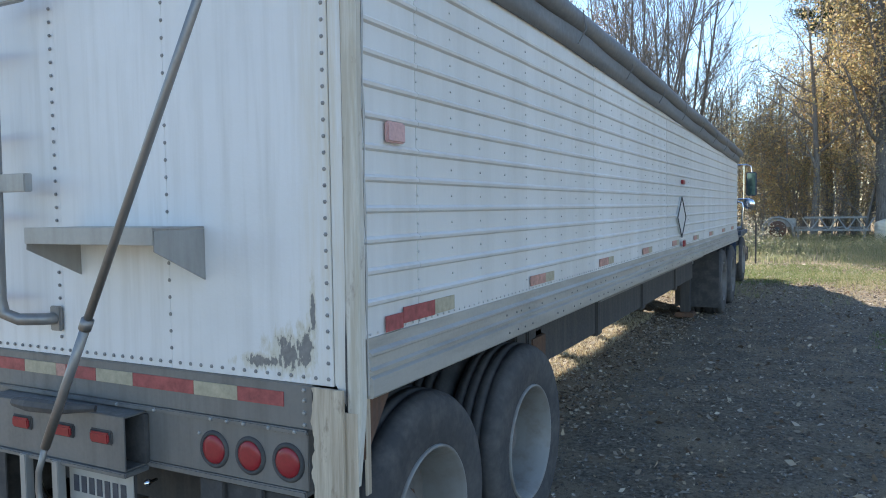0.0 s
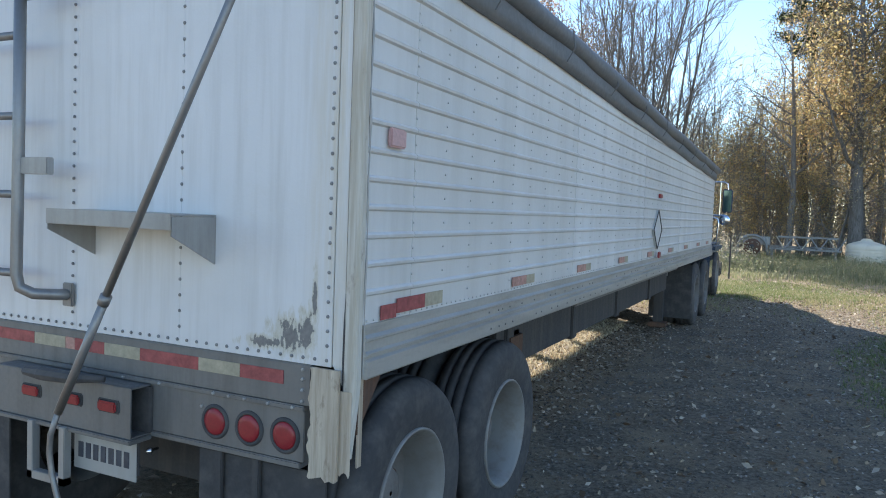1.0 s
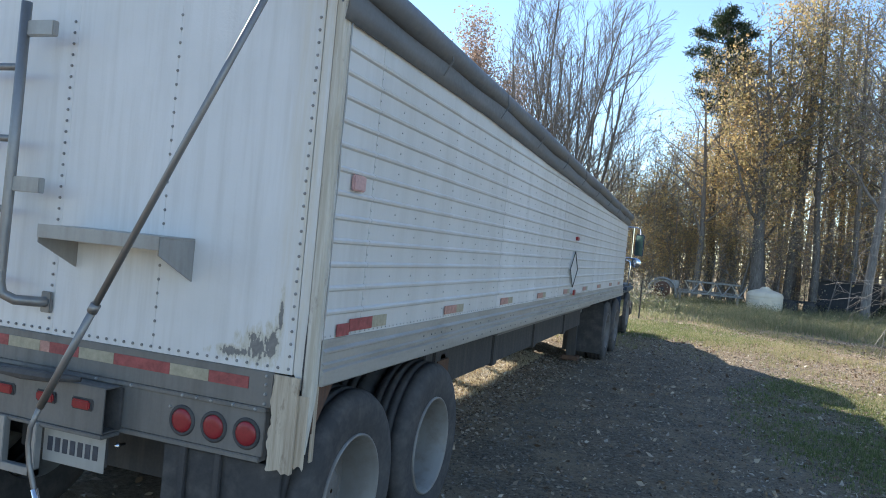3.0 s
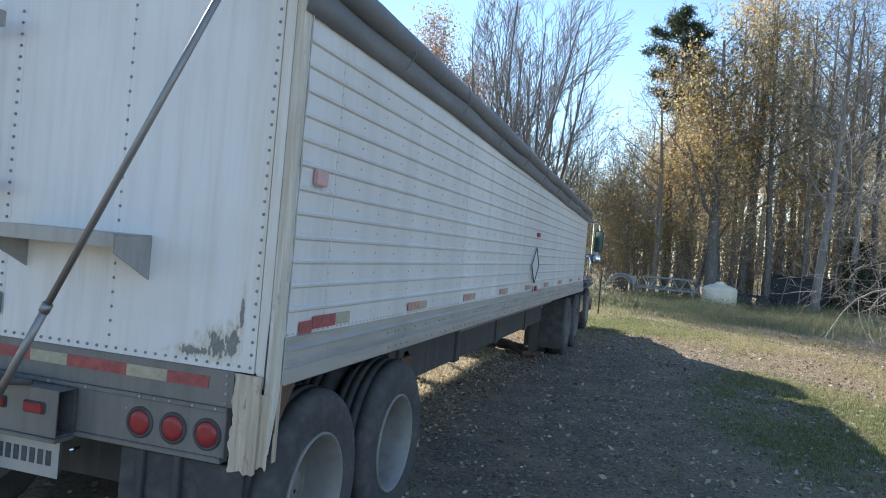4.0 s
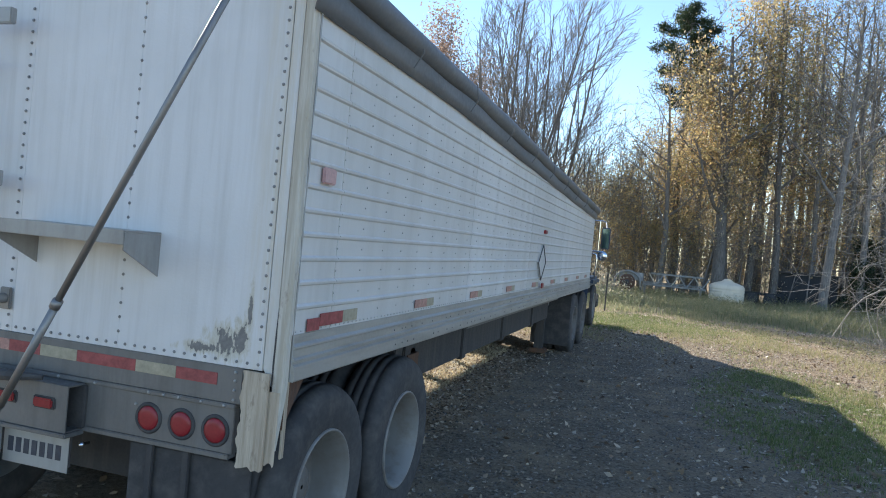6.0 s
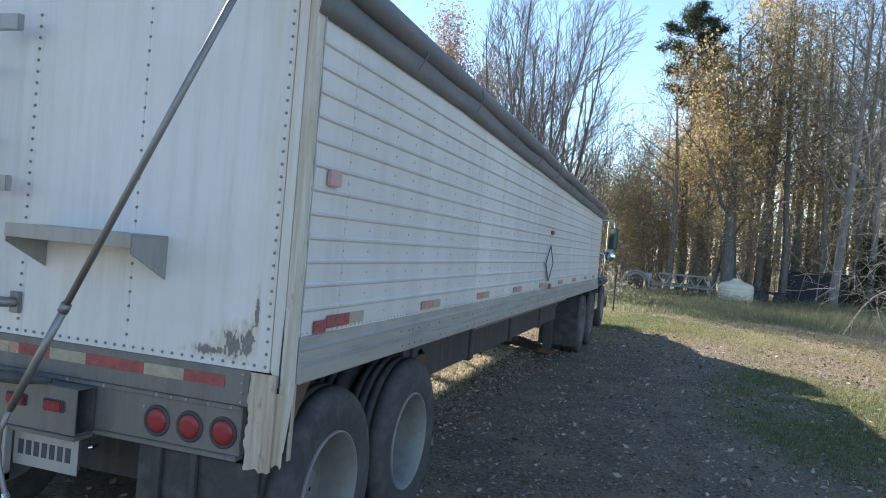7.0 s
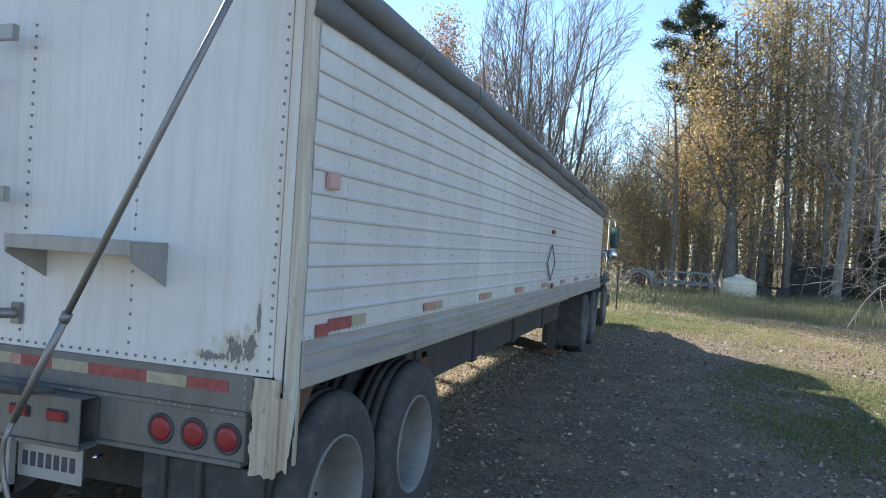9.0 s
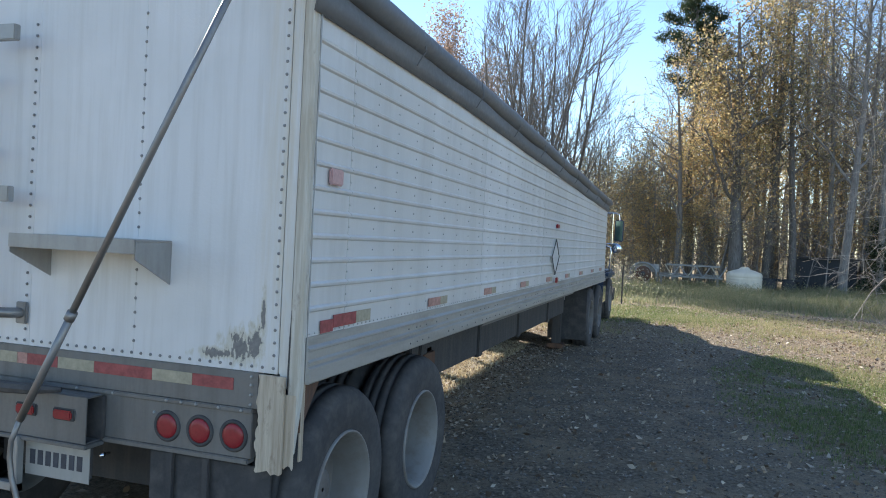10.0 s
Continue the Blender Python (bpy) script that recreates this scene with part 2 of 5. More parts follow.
GOLD = leaf_material("golden_leaves", [(0.0, (0.52, 0.38, 0.17)), (0.35, (0.62, 0.48, 0.24)), (0.6, (0.37, 0.34, 0.17)), (0.8, (0.50, 0.31, 0.17)), (1.0, (0.26, 0.27, 0.13))], 0.55)
RUSSET = leaf_material("russet_leaves", [(0.0, (0.34, 0.24, 0.19)), (0.5, (0.40, 0.30, 0.24)), (1.0, (0.26, 0.19, 0.15))])
OLIVE = leaf_material("olive_leaves", [(0.0, (0.22, 0.24, 0.13)), (0.5, (0.36, 0.33, 0.20)), (0.8, (0.46, 0.38, 0.24)), (1.0, (0.27, 0.22, 0.16))], 0.55)
BRUSH = leaf_material("brush_leaves", [(0.0, (0.30, 0.31, 0.20)), (0.4, (0.41, 0.38, 0.27)), (0.75, (0.50, 0.45, 0.34)), (1.0, (0.35, 0.30, 0.23))], 0.6)
NEEDLE = leaf_material("pine_needles", [(0.0, (0.022, 0.045, 0.022)), (0.6, (0.04, 0.07, 0.03)), (1.0, (0.07, 0.085, 0.035))], 0.2)
LITTER = leaf_material("fallen_leaves", [(0.0, (0.10, 0.065, 0.04)), (0.35, (0.22, 0.15, 0.095)), (0.7, (0.48, 0.39, 0.29)), (1.0, (0.60, 0.53, 0.44))], 0.25)
TURF = leaf_material("lawn_blades", [(0.0, (0.10, 0.14, 0.045)), (0.6, (0.19, 0.24, 0.08)), (1.0, (0.36, 0.34, 0.17))], 0.4)
MEADOW = leaf_material("meadow_blades", [(0.0, (0.16, 0.19, 0.09)), (0.4, (0.27, 0.27, 0.15)), (0.75, (0.40, 0.36, 0.23)), (1.0, (0.21, 0.25, 0.12))], 0.55)
# pale colour stands in for stronger sunlight on the strip under the trailer
STRAW = leaf_material("sun_strip_straw", [(0.0, (0.46, 0.37, 0.23)), (0.5, (0.60, 0.50, 0.33)), (1.0, (0.74, 0.65, 0.46))], 0.35)
DRY = leaf_material("dry_grass_blades", [(0.0, (0.22, 0.24, 0.09)), (0.5, (0.38, 0.34, 0.17)), (1.0, (0.50, 0.42, 0.26))], 0.4)


# ---- mesh helpers ----
def mesh_of(name, bm, material, smooth=False):
    me = bpy.data.meshes.new(name)
    bm.normal_update()
    bm.to_mesh(me)
    bm.free()
    me.materials.append(material)
    if smooth:
        me.shade_smooth()
    return me


def part(name, bm, material, parent, label="", smooth=False):
    ob = new(name, mesh_of(name, bm, material, smooth))
    ob.parent = parent
    return tagged(ob, label)


def thing(name, label, category, at=(0, 0, 0), group="", kind=""):
    ob = new(name)
    ob.location = at
    return tagged(ob, label, category, group, kind)


def box(bm, a, b, bevel=0.0, m=None):
    r = bmesh.ops.create_cube(bm, size=1)["verts"]
    for v in r:
        v.co = Vector([a[i] if v.co[i] < 0 else b[i] for i in range(3)])
    if bevel:
        edges = list({e for v in r for e in v.link_edges})
        r = bmesh.ops.bevel(bm, geom=edges, offset=bevel, segments=2, affect='EDGES')["verts"]
    if m is not None:
        for v in r:
            v.co = m @ v.co
    return bm


def boxed(a, b, bevel=0.0):
    return box(bmesh.new(), a, b, bevel)


def tube(bm, pts, r, n=10):
    """A round bar along a bent line; r is one radius or one for each point."""
    pts = [Vector(p) for p in pts]
    rs = r if isinstance(r, (list, tuple)) else [r] * len(pts)
    rings, side = [], None
    for i, p in enumerate(pts):
        d = (pts[min(i + 1, len(pts) - 1)] - pts[max(i - 1, 0)]).normalized()
        if side is None:
            side = d.orthogonal().normalized()
        side = (side - d * side.dot(d)).normalized()
        up = d.cross(side)
        rings.append([bm.verts.new(p + rs[i] * (math.cos(k * math.tau / n) * side + math.sin(k * math.tau / n) * up)) for k in range(n)])
    for a, b in zip(rings, rings[1:]):
        for k in range(n):
            bm.faces.new((a[k], a[(k + 1) % n], b[(k + 1) % n], b[k]))
    bm.faces.new(rings[0][::-1])
    bm.faces.new(rings[-1])
    return bm


def lathe(bm, profile, m, n=32, close=True):
    """Turns (radius, height) pairs round the z axis of the pose m."""
    rings = []
    for r, h in profile:
        rings.append([bm.verts.new(m @ Vector((r * math.cos(k * math.tau / n), r * math.sin(k * math.tau / n), h))) for k in range(n)])
    for a, b in zip(rings, rings[1:]):
        for k in range(n):
            bm.faces.new((a[k], a[(k + 1) % n], b[(k + 1) % n], b[k]))
    if close:
        bm.faces.new(rings[0][::-1])
        bm.faces.new(rings[-1])
    return bm


def extrude_y(bm, profile, y0, y1, steps=1, shift=None):
    """A closed outline of (x, z) drawn along y; shift(y) lifts it."""
    rings = []
    for i in range(steps + 1):
        y = y0 + (y1 - y0) * i / steps
        dz = shift(y) if shift else 0.0
        rings.append([bm.verts.new((x, y, z + dz)) for x, z in profile])
    n = len(profile)
    for a, b in zip(rings, rings[1:]):
        for k in range(n):
            bm.faces.new((a[k], a[(k + 1) % n], b[(k + 1) % n], b[k]))
    bm.faces.new(rings[0][::-1])
    bm.faces.new(rings[-1])
    bmesh.ops.recalc_face_normals(bm, faces=bm.faces)
    return bm


def quick(name, verts, faces, material, smooth=False):
    me = bpy.data.meshes.new(name)
    verts = np.asarray(verts, dtype=np.float32)
    faces = np.asarray(faces, dtype=np.int32)
    k = faces.shape[1]
    me.vertices.add(len(verts))
    me.vertices.foreach_set("co", verts.ravel())
    me.loops.add(faces.size)
    me.loops.foreach_set("vertex_index", faces.ravel())
    me.polygons.add(len(faces))
    me.polygons.foreach_set("loop_start", np.arange(0, faces.size, k, dtype=np.int32))
    me.update(calc_edges=True)
    me.validate()
    me.materials.append(material)
    if smooth:
        me.shade_smooth()
    return me


def domes(bm, places, normal, r, h):
    """Rivet heads: low six-sided domes."""
    m3 = Vector(normal).to_track_quat('Z', 'Y').to_matrix().to_4x4()
    for p in places:
        lathe(bm, [(r, -0.001), (r * 0.8, h * 0.7), (r * 0.25, h)], Matrix.Translation(p) @ m3, 6)
    return bm


# ---- ground ----
def ground_z(x, y):
    s = min(max((y - 1.5) / 8.0, 0.0), 1.0)
    s = s * s * (3 - 2 * s)
    z = -0.055 + 0.06 * s - 0.10 * min(max((y - 14.0) / 20.0, 0.0), 1.0)
    n = noise.noise((x * 0.35, y * 0.35, 0.0)) * 0.035 + noise.noise((x * 1.7, y * 1.7, 3.0)) * 0.012
    far = min(max((math.hypot(x, y) - 60) / 200, 0), 1)
    return z + n * (1 - 0.5 * far)


def spread(lo, hi, step, end, growth=1.18):
    mid = list(np.arange(lo, hi + 1e-6, step))
    out, d = [], step
    x = mid[-1]
    while x < end:
        d *= growth
        x += d
        out.append(x)
    left, d = [], step
    x = mid[0]
    while x > -end:
        d *= growth
        x -= d
        left.append(x)
    return left[::-1] + mid + out


def build_ground():
    xs, ys = spread(-5, 10, 0.16, 900), spread(-4, 20, 0.2, 900)
    verts = [(x, y, ground_z(x, y)) for y in ys for x in xs]
    w = len(xs)
    i = np.arange((len(ys) - 1) * w).reshape(len(ys) - 1, w)[:, :-1].ravel()
    faces = np.stack([i, i + 1, i + w + 1, i + w], 1)
    ob = new("ground", quick("ground", verts, faces, GROUND, True))
    tagged(ob, "bare dark soil lane with leaf litter and patchy turf", "ground", kind="structure")


build_ground()

# ---- trailer ----
LEN, WID = 11.5, 2.59


def top_drop(y):
    """The top edge falls a little towards the nose."""
    return -0.022 * max(y - 2.0, 0.0) if y < 12 else -0.22


trailer = thing("grain_trailer", "white ribbed hopper trailer with dark roll tarp and peeling corner paint", "trailer")
RIBS = [1.362 + 0.1005 * i for i in range(12)]


def side_profile(x0, sign, z0, z1):
    """Outline of a thin sheet with raised horizontal ribs."""
    out = [(x0, z0)]
    for z in RIBS:
        if z0 + 0.03 < z < z1 - 0.02:
            out += [(x0, z - 0.013), (x0 + sign * 0.011, z - 0.006), (x0 + sign * 0.013, z + 0.004), (x0 + sign * 0.008, z + 0.010), (x0, z + 0.014)]
    out += [(x0, z1), (x0 - sign * 0.03, z1), (x0 - sign * 0.03, z0)]
    return out


# side sheets, one after another, each lapping the next by a hair
seams = [0.03, 0.386] + [1.475 + 1.22 * k for k in range(9)]
seams = [s for s in seams if s < LEN - 0.3] + [LEN]
for k, (y0, y1) in enumerate(zip(seams, seams[1:])):
    lift = 0.0022 * (k % 2)
    bm = bmesh.new()
    extrude_y(bm, side_profile(-0.004 + lift, 1, 1.245, 2.60), y0, y1 + 0.02)
    part("side_panel", bm, WHITE, trailer)
bm = bmesh.new()
extrude_y(bm, side_profile(-WID, -1, 1.245, 2.60), 0.03, LEN)
part("far_side_panel", bm, WHITE, trailer)

# stepped bottom rail
rail = [(-0.05, 1.06), (0.022, 1.06), (0.026, 1.066), (0.026, 1.122), (0.013, 1.130), (0.013, 1.138), (0.024, 1.143), (0.024, 1.150), (0.012, 1.157), (0.012, 1.190),
        (0.022, 1.196), (0.022, 1.204), (0.006, 1.214), (0.006, 1.250), (-0.05, 1.250)]
bm = bmesh.new()
extrude_y(bm, rail, 0.032, LEN)
part("bottom_rail", bm, RAIL, trailer, "stepped grey aluminium bottom rail")
# unseen far rail; its lower steps are lifted to set where sunlight ends underneath
bm = bmesh.new()
extrude_y(bm, [(-WID - x, z + (0.07 if z < 1.2 else 0.0)) for x, z in rail if z < 1.13 or z > 1.21][::-1], 0.0, LEN)
part("far_bottom_rail", bm, RAIL, trailer)

# rivets of the side
cols = []
y = 0.386
while y < LEN - 0.2:
    cols.append(y)
    y += 0.2725
bm = bmesh.new()
places = [(0.001, y, 1.262) for y in np.arange(0.06, 7.5, 0.047)]
for y in cols:
    if y < 6.5:
        places += [(0.002, y, z) for z in np.arange(1.31, 2.45, 0.0502) if all(abs(z - q) > 0.02 for q in RIBS)]
domes(bm, places, (1, 0, 0), 0.0052, 0.0035)
tagged(part("side_rivet", bm, RIVET_PALE, trailer), kind="stuff")
bm = bmesh.new()
rnd = random.Random(4)
bolts = []
y = 1.2
while y < 11.2:
    for z in (1.094, 1.172):
        if rnd.random() < 0.75:
            bolts.append((0.0125 if z > 1.13 else 0.0265, y + rnd.uniform(-0.02, 0.02), z))
    y += rnd.choice((0.09, 0.11, 0.2, 0.3))
domes(bm, bolts, (1, 0, 0), 0.006, 0.005)
tagged(part("rail_bolt", bm, RIVET, trailer), kind="stuff")

# reflective strips along the side
def strip(y0, y1, z0, z1, mat, x=0.004):
    part("reflector", boxed((x - 0.002, y0, z0), (x + 0.0015, y1, z1), 0.0006), mat, trailer)


strip(0.150, 0.265, 1.254, 1.308, RED_TAPE)
strip(0.268, 0.50, 1.268, 1.324, RED_TAPE)
strip(0.50, 0.665, 1.270, 1.325, PALE_TAPE)
for y0 in (1.52, 2.80, 4.10, 5.42, 6.75, 8.05, 9.4, 10.6):
    strip(y0, y0 + 0.22, 1.272, 1.322, ORANGE_TAPE, 0.005)
    strip(y0 + 0.22, y0 + 0.36, 1.272, 1.322, PALE_TAPE, 0.005)
part("marker_lamp", boxed((0.0, 0.165, 1.885), (0.018, 0.28, 1.955), 0.006), FADED_LENS, trailer, "faded red side marker lamp")
part("marker_lamp", boxed((0.0, 5.90, 1.88), (0.022, 6.05, 1.925), 0.006), LENS_RED, trailer)
part("marker_lamp", boxed((0.026, 5.86, 1.245), (0.045, 5.97, 1.31), 0.006), LENS_RED, trailer)

# diamond placard holder
bm = bmesh.new()
dc, dh, dw = 5.85, 0.205, 0.24
rim4 = [(dc, 1.545 + dh), (dc + dw, 1.545), (dc, 1.545 - dh), (dc - dw, 1.545)]
for (ya, za), (yb, zb) in zip(rim4, rim4[1:] + rim4[:1]):
    tube(bm, [(0.022, ya, za), (0.022, yb, zb)], 0.0055, 6)
placard = part("placard_holder", bm, DARK, trailer, "diamond placard holder with dark edge")
bm = bmesh.new()
fr = [bm.verts.new((0.018, y, z)) for y, z in rim4]
bk = [bm.verts.new((0.002, y, z)) for y, z in rim4]
bm.faces.new(fr[::-1])
for i in range(4):
    bm.faces.new((fr[i], fr[(i + 1) % 4], bk[(i + 1) % 4], bk[i]))
part("plate", bm, WHITE, placard)

# roll tarp: hanging flap, rolled edge, and the cover over the load
def wave(y, k):
    return 0.004 * math.sin(y * 5.1 + k) + 0.010 * noise.noise((y * 1.3, k, 0.0))


def tarp_strip():
    bm = bmesh.new()
    n = 150
    rows = []
    for i in range(n + 1):
        y = -0.03 + (LEN + 0.06) * i / n
        d = top_drop(y)
        z0 = 2.56 + d + 0.010 * noise.noise((y * 0.9, 7.0, 0.0))
        row = [(0.016, z0), (0.028 + wave(y, 0), z0 + 0.06), (0.026 + wave(y, 2), z0 + 0.12), (0.012, z0 + 0.18)]
        rows.append([bm.verts.new((x, y, z)) for x, z in row] + [bm.verts.new((x - 0.012, y, z)) for x, z in row[::-1]])
    for a, b in zip(rows, rows[1:]):
        for k in range(8):
            bm.faces.new((a[k], a[(k + 1) % 8], b[(k + 1) % 8], b[k]))
    bm.faces.new(rows[0][::-1])
    bm.faces.new(rows[-1])
    bmesh.ops.recalc_face_normals(bm, faces=bm.faces)
    return bm


tarp = tagged(new("roll_tarp"), "dark grey tarp rolled along the trailer's top edge", "tarp")
part("flap", tarp_strip(), TARP, tarp, "", True)
bm = bmesh.new()
ys = np.linspace(-0.12, LEN + 0.1, 120)
tube(bm, [(0.012 + 0.008 * math.sin(y * 1.9), y, 2.740 + top_drop(y) + 0.004 * math.sin(y * 2.6 + 1)) for y in ys],
     [0.064 + 0.003 * math.sin(y * 2.3) + 0.004 * noise.noise((y * 1.6, 4.0, 0.0)) for y in ys], 14)
part("roll", bm, TARP, tarp, "rolled edge of the tarp", True)
bm = bmesh.new()
rows = []
for i in range(47):
    y = -0.01 + (LEN + 0.02) * i / 46
    sag = 0.03 * math.cos(y * math.tau / 1.4)
    row = []
    for k in range(13):
        a = k / 12
        row.append(bm.verts.new((-WID * a, y, 2.66 + top_drop(y) + (0.14 + sag * 0.5) * math.sin(math.pi * a))))
    rows.append(row)
for a, b in zip(rows, rows[1:]):
    for k in range(12):
        bm.faces.new((a[k], a[k + 1], b[k + 1], b[k]))
cover = part("cover", bm, TARP, tarp, "", True)
sol = cover.modifiers.new("thick", 'SOLIDIFY')
sol.thickness = 0.006
for y in ys[::12]:
    part("strap", tube(bmesh.new(), [(0.03, y + 0.01, 2.60 + top_drop(y)), (0.078, y + 0.01, 2.68 + top_drop(y)), (0.06, y + 0.01, 2.79 + top_drop(y))], 0.004, 6), TARP, tarp)

# tail: sheets, rivets, corner post
for x0, x1, lift, top in ((-2.46, -1.409, 0.0, 2.785), (-1.409, -0.818, -0.002, 2.785), (-0.818, -0.100, -0.004, 2.70)):
    bm = bmesh.new()
    box(bm, (x0, lift, 1.095), (x1 - 0.001, 0.03, top), 0.0012)
    part("rear_panel", bm, REAR, trailer)
bm = bmesh.new()
places = [(x, -0.004, 1.118) for x in np.arange(-2.393, -0.11, 0.0505)]
for x in (-1.432, -0.818, -0.120):
    step = 0.052 if x != -0.818 else 0.062
    places += [(x, -0.004, z) for z in np.arange(1.17, 2.6, step)]
domes(bm, places, (0, -1, 0), 0.0078, 0.005)
tagged(part("rear_rivet", bm, RIVET, trailer), kind="stuff")


def corner_post(x0, sign):
    """White flange beside the tail sheet; its foot runs out in a torn tongue."""
    bm = bmesh.new()
    prof = [(0.0, 0.0), (0.046, 0.0), (0.046, 0.02), (0.0, 0.02)]
    foot = [1.105, 1.030, 1.030, 1.105]
    lo = [bm.verts.new((x0 + sign * x, y, z)) for (x, y), z in zip(prof, foot)]
    hi = [bm.verts.new((x0 + sign * x, y, 2.66)) for x, y in prof]
    for k in range(4):
        bm.faces.new((lo[k], lo[(k + 1) % 4], hi[(k + 1) % 4], hi[k]))
    bm.faces.new(lo)
    bm.faces.new(hi)
    bmesh.ops.recalc_face_normals(bm, faces=bm.faces)
    return bm


def corner_edge(x0, sign):
    """Rounded outer edge of the corner, standing proud of the flange."""
    bm = bmesh.new()
    prof = [(0.0, -0.006), (0.040, -0.012), (0.048, -0.009), (0.053, -0.002), (0.053, 0.024), (0.047, 0.030), (0.0, 0.030)]
    rows = []
    for i in range(41):
        z = 0.775 + (2.66 - 0.775) * i / 40
        wob = 0.0015 * math.sin(z * 9) + 0.002 * noise.noise((z * 6, 1.0, 0.0))
        taper = min(1.0, 0.45 + 0.55 * max(z - 0.775, 0) / 0.27)
        rows.append([bm.verts.new((x0 + sign * taper * (x + (wob if 0 < k < 5 else 0)), y, z)) for k, (x, y) in enumerate(prof)])
    for a, b in zip(rows, rows[1:]):
        for k in range(7):
            bm.faces.new((a[k], a[(k + 1) % 7], b[(k + 1) % 7], b[k]))
    bm.faces.new(rows[0][::-1])
    bm.faces.new(rows[-1])
    bmesh.ops.recalc_face_normals(bm, faces=bm.faces)
    return bm


part("corner_post", corner_post(-0.098, 1), REAR, trailer, "white corner post streaked with rust")
part("corner_post", corner_post(-WID + 0.098, -1), REAR, trailer)
part("corner_edge", corner_edge(-0.046, 1), CREAM_TOP, trailer, "cream corner edge with worn paint")
part("corner_edge", corner_edge(-WID + 0.046, -1), CREAM_TOP, trailer)
# solid dark bar stands for the shade inside the open slot
bm = bmesh.new()
tube(bm, [(-0.049, -0.001, 1.02), (-0.0495, -0.002, 1.12), (-0.048, -0.002, 1.25), (-0.0485, -0.001, 1.36)], [0.004, 0.0065, 0.006, 0.002], 6)
part("seam_dark_bar", bm, DARK, trailer, "dark bar drawn for the shaded gap of the corner post's open seam")
part("weather_strip", tube(bmesh.new(), [(0.009, 0.030 + 0.003 * math.sin(k * 1.7), 1.07 + k * 0.1) for k in range(16)], [0.0035 + 0.002 * math.sin(k * 2.3) for k in range(16)], 6), GALV, trailer, "dark cracked sealing strip")


def ragged_plate(x0, x1, z0, z1, y0, y1, seed, cell=0.018):
    """A plate whose left and lower edges are corroded and uneven."""
    r2 = random.Random(seed)
    bm = bmesh.new()
    n = int((z1 - z0) / cell)
    left = [(x0 + r2.uniform(0, 0.010) + 0.004 * math.sin(i * 0.7), z0 + (z1 - z0) * i / n) for i in range(n + 1)]
    low = [(x0 + (x1 - x0) * (i + 0.5) / 7, z0 - r2.uniform(-0.008, 0.012)) for i in range(7)]
    out = left[::-1] + low + [(x1, z0), (x1, z1)]
    f = [bm.verts.new((x, y0, z)) for x, z in out]
    b = [bm.verts.new((x, y1, z)) for x, z in out]
    bm.faces.new(f)
    bm.faces.new(b[::-1])
    for k in range(len(out)):
        bm.faces.new((f[k], b[k], b[(k + 1) % len(out)], f[(k + 1) % len(out)]))
    bmesh.ops.recalc_face_normals(bm, faces=bm.faces)
    return bm


leg = part("corner_leg", ragged_plate(-0.176, -0.052, 0.700, 1.092, -0.030, -0.016, 3), CREAM, trailer, "cream corner leg with flaking paint and rust")
part("leg_fold", ragged_plate(-0.070, -0.006, 0.728, 1.020, -0.0145, -0.0125, 8), CREAM, leg)
bm = bmesh.new()
tri = [(0.03, 1.06), (0.19, 1.06), (0.03, 0.86)]
f = [bm.verts.new((-0.006, y, z)) for y, z in tri]
b = [bm.verts.new((-0.014, y, z)) for y, z in tri]
bm.faces.new(f), bm.faces.new(b[::-1])
for k in range(3):
    bm.faces.new((f[k], b[k], b[(k + 1) % 3], f[(k + 1) % 3]))
bmesh.ops.recalc_face_normals(bm, faces=bm.faces)
part("gusset", bm, RUST, trailer, "rusty triangular gusset below the rail")
part("leg_side", boxed((-0.012, 0.031, 0.74), (-0.004, 0.060, 1.058), 0.002), CREAM, leg)

# sill, lamp panel and lamps
part("sill", boxed((-2.40, -0.012, 0.945), (-0.180, 0.03, 1.094), 0.004), SILL, trailer, "dull grey rear sill")
part("sill_lip", boxed((-2.40, -0.022, 0.925), (-0.200, 0.02, 0.944), 0.004), SILL, trailer)
part("lamp_panel", boxed((-2.38, -0.008, 0.735), (-0.205, 0.03, 0.924), 0.003), SILL, trailer)
part("panel_flange", boxed((-2.38, -0.016, 0.712), (-0.215, 0.04, 0.734), 0.004), SILL, trailer)
xs_tape = [(-0.500, -0.298, RED_TAPE), (-0.705, -0.500, PALE_TAPE), (-1.017, -0.705, RED_TAPE), (-1.222, -1.017, PALE_TAPE), (-1.40, -1.222, RED_TAPE),
           (-1.46, -1.40, ORANGE_TAPE), (-1.66, -1.46, PALE_TAPE), (-1.95, -1.66, RED_TAPE), (-2.15, -1.95, PALE_TAPE)]
for x0, x1, mt in xs_tape:
    part("reflector", boxed((x0, -0.0155, 1.012), (x1 - 0.001, -0.011, 1.062), 0.0006), mt, trailer)
for p in [(x, -0.023, 0.935) for x in (-0.25, -0.36, -0.47, -0.545, -0.62, -0.9, -1.1)] + [(-0.215, -0.013, z) for z in (0.96, 1.0, 1.04, 1.075)] + [(-0.69, -0.009, 0.872)]:
    part("sill_bolt", domes(bmesh.new(), [p], (0, -1, 0), 0.008, 0.006), GALV, trailer)
facing = Matrix.Rotation(radians(90), 4, 'X')
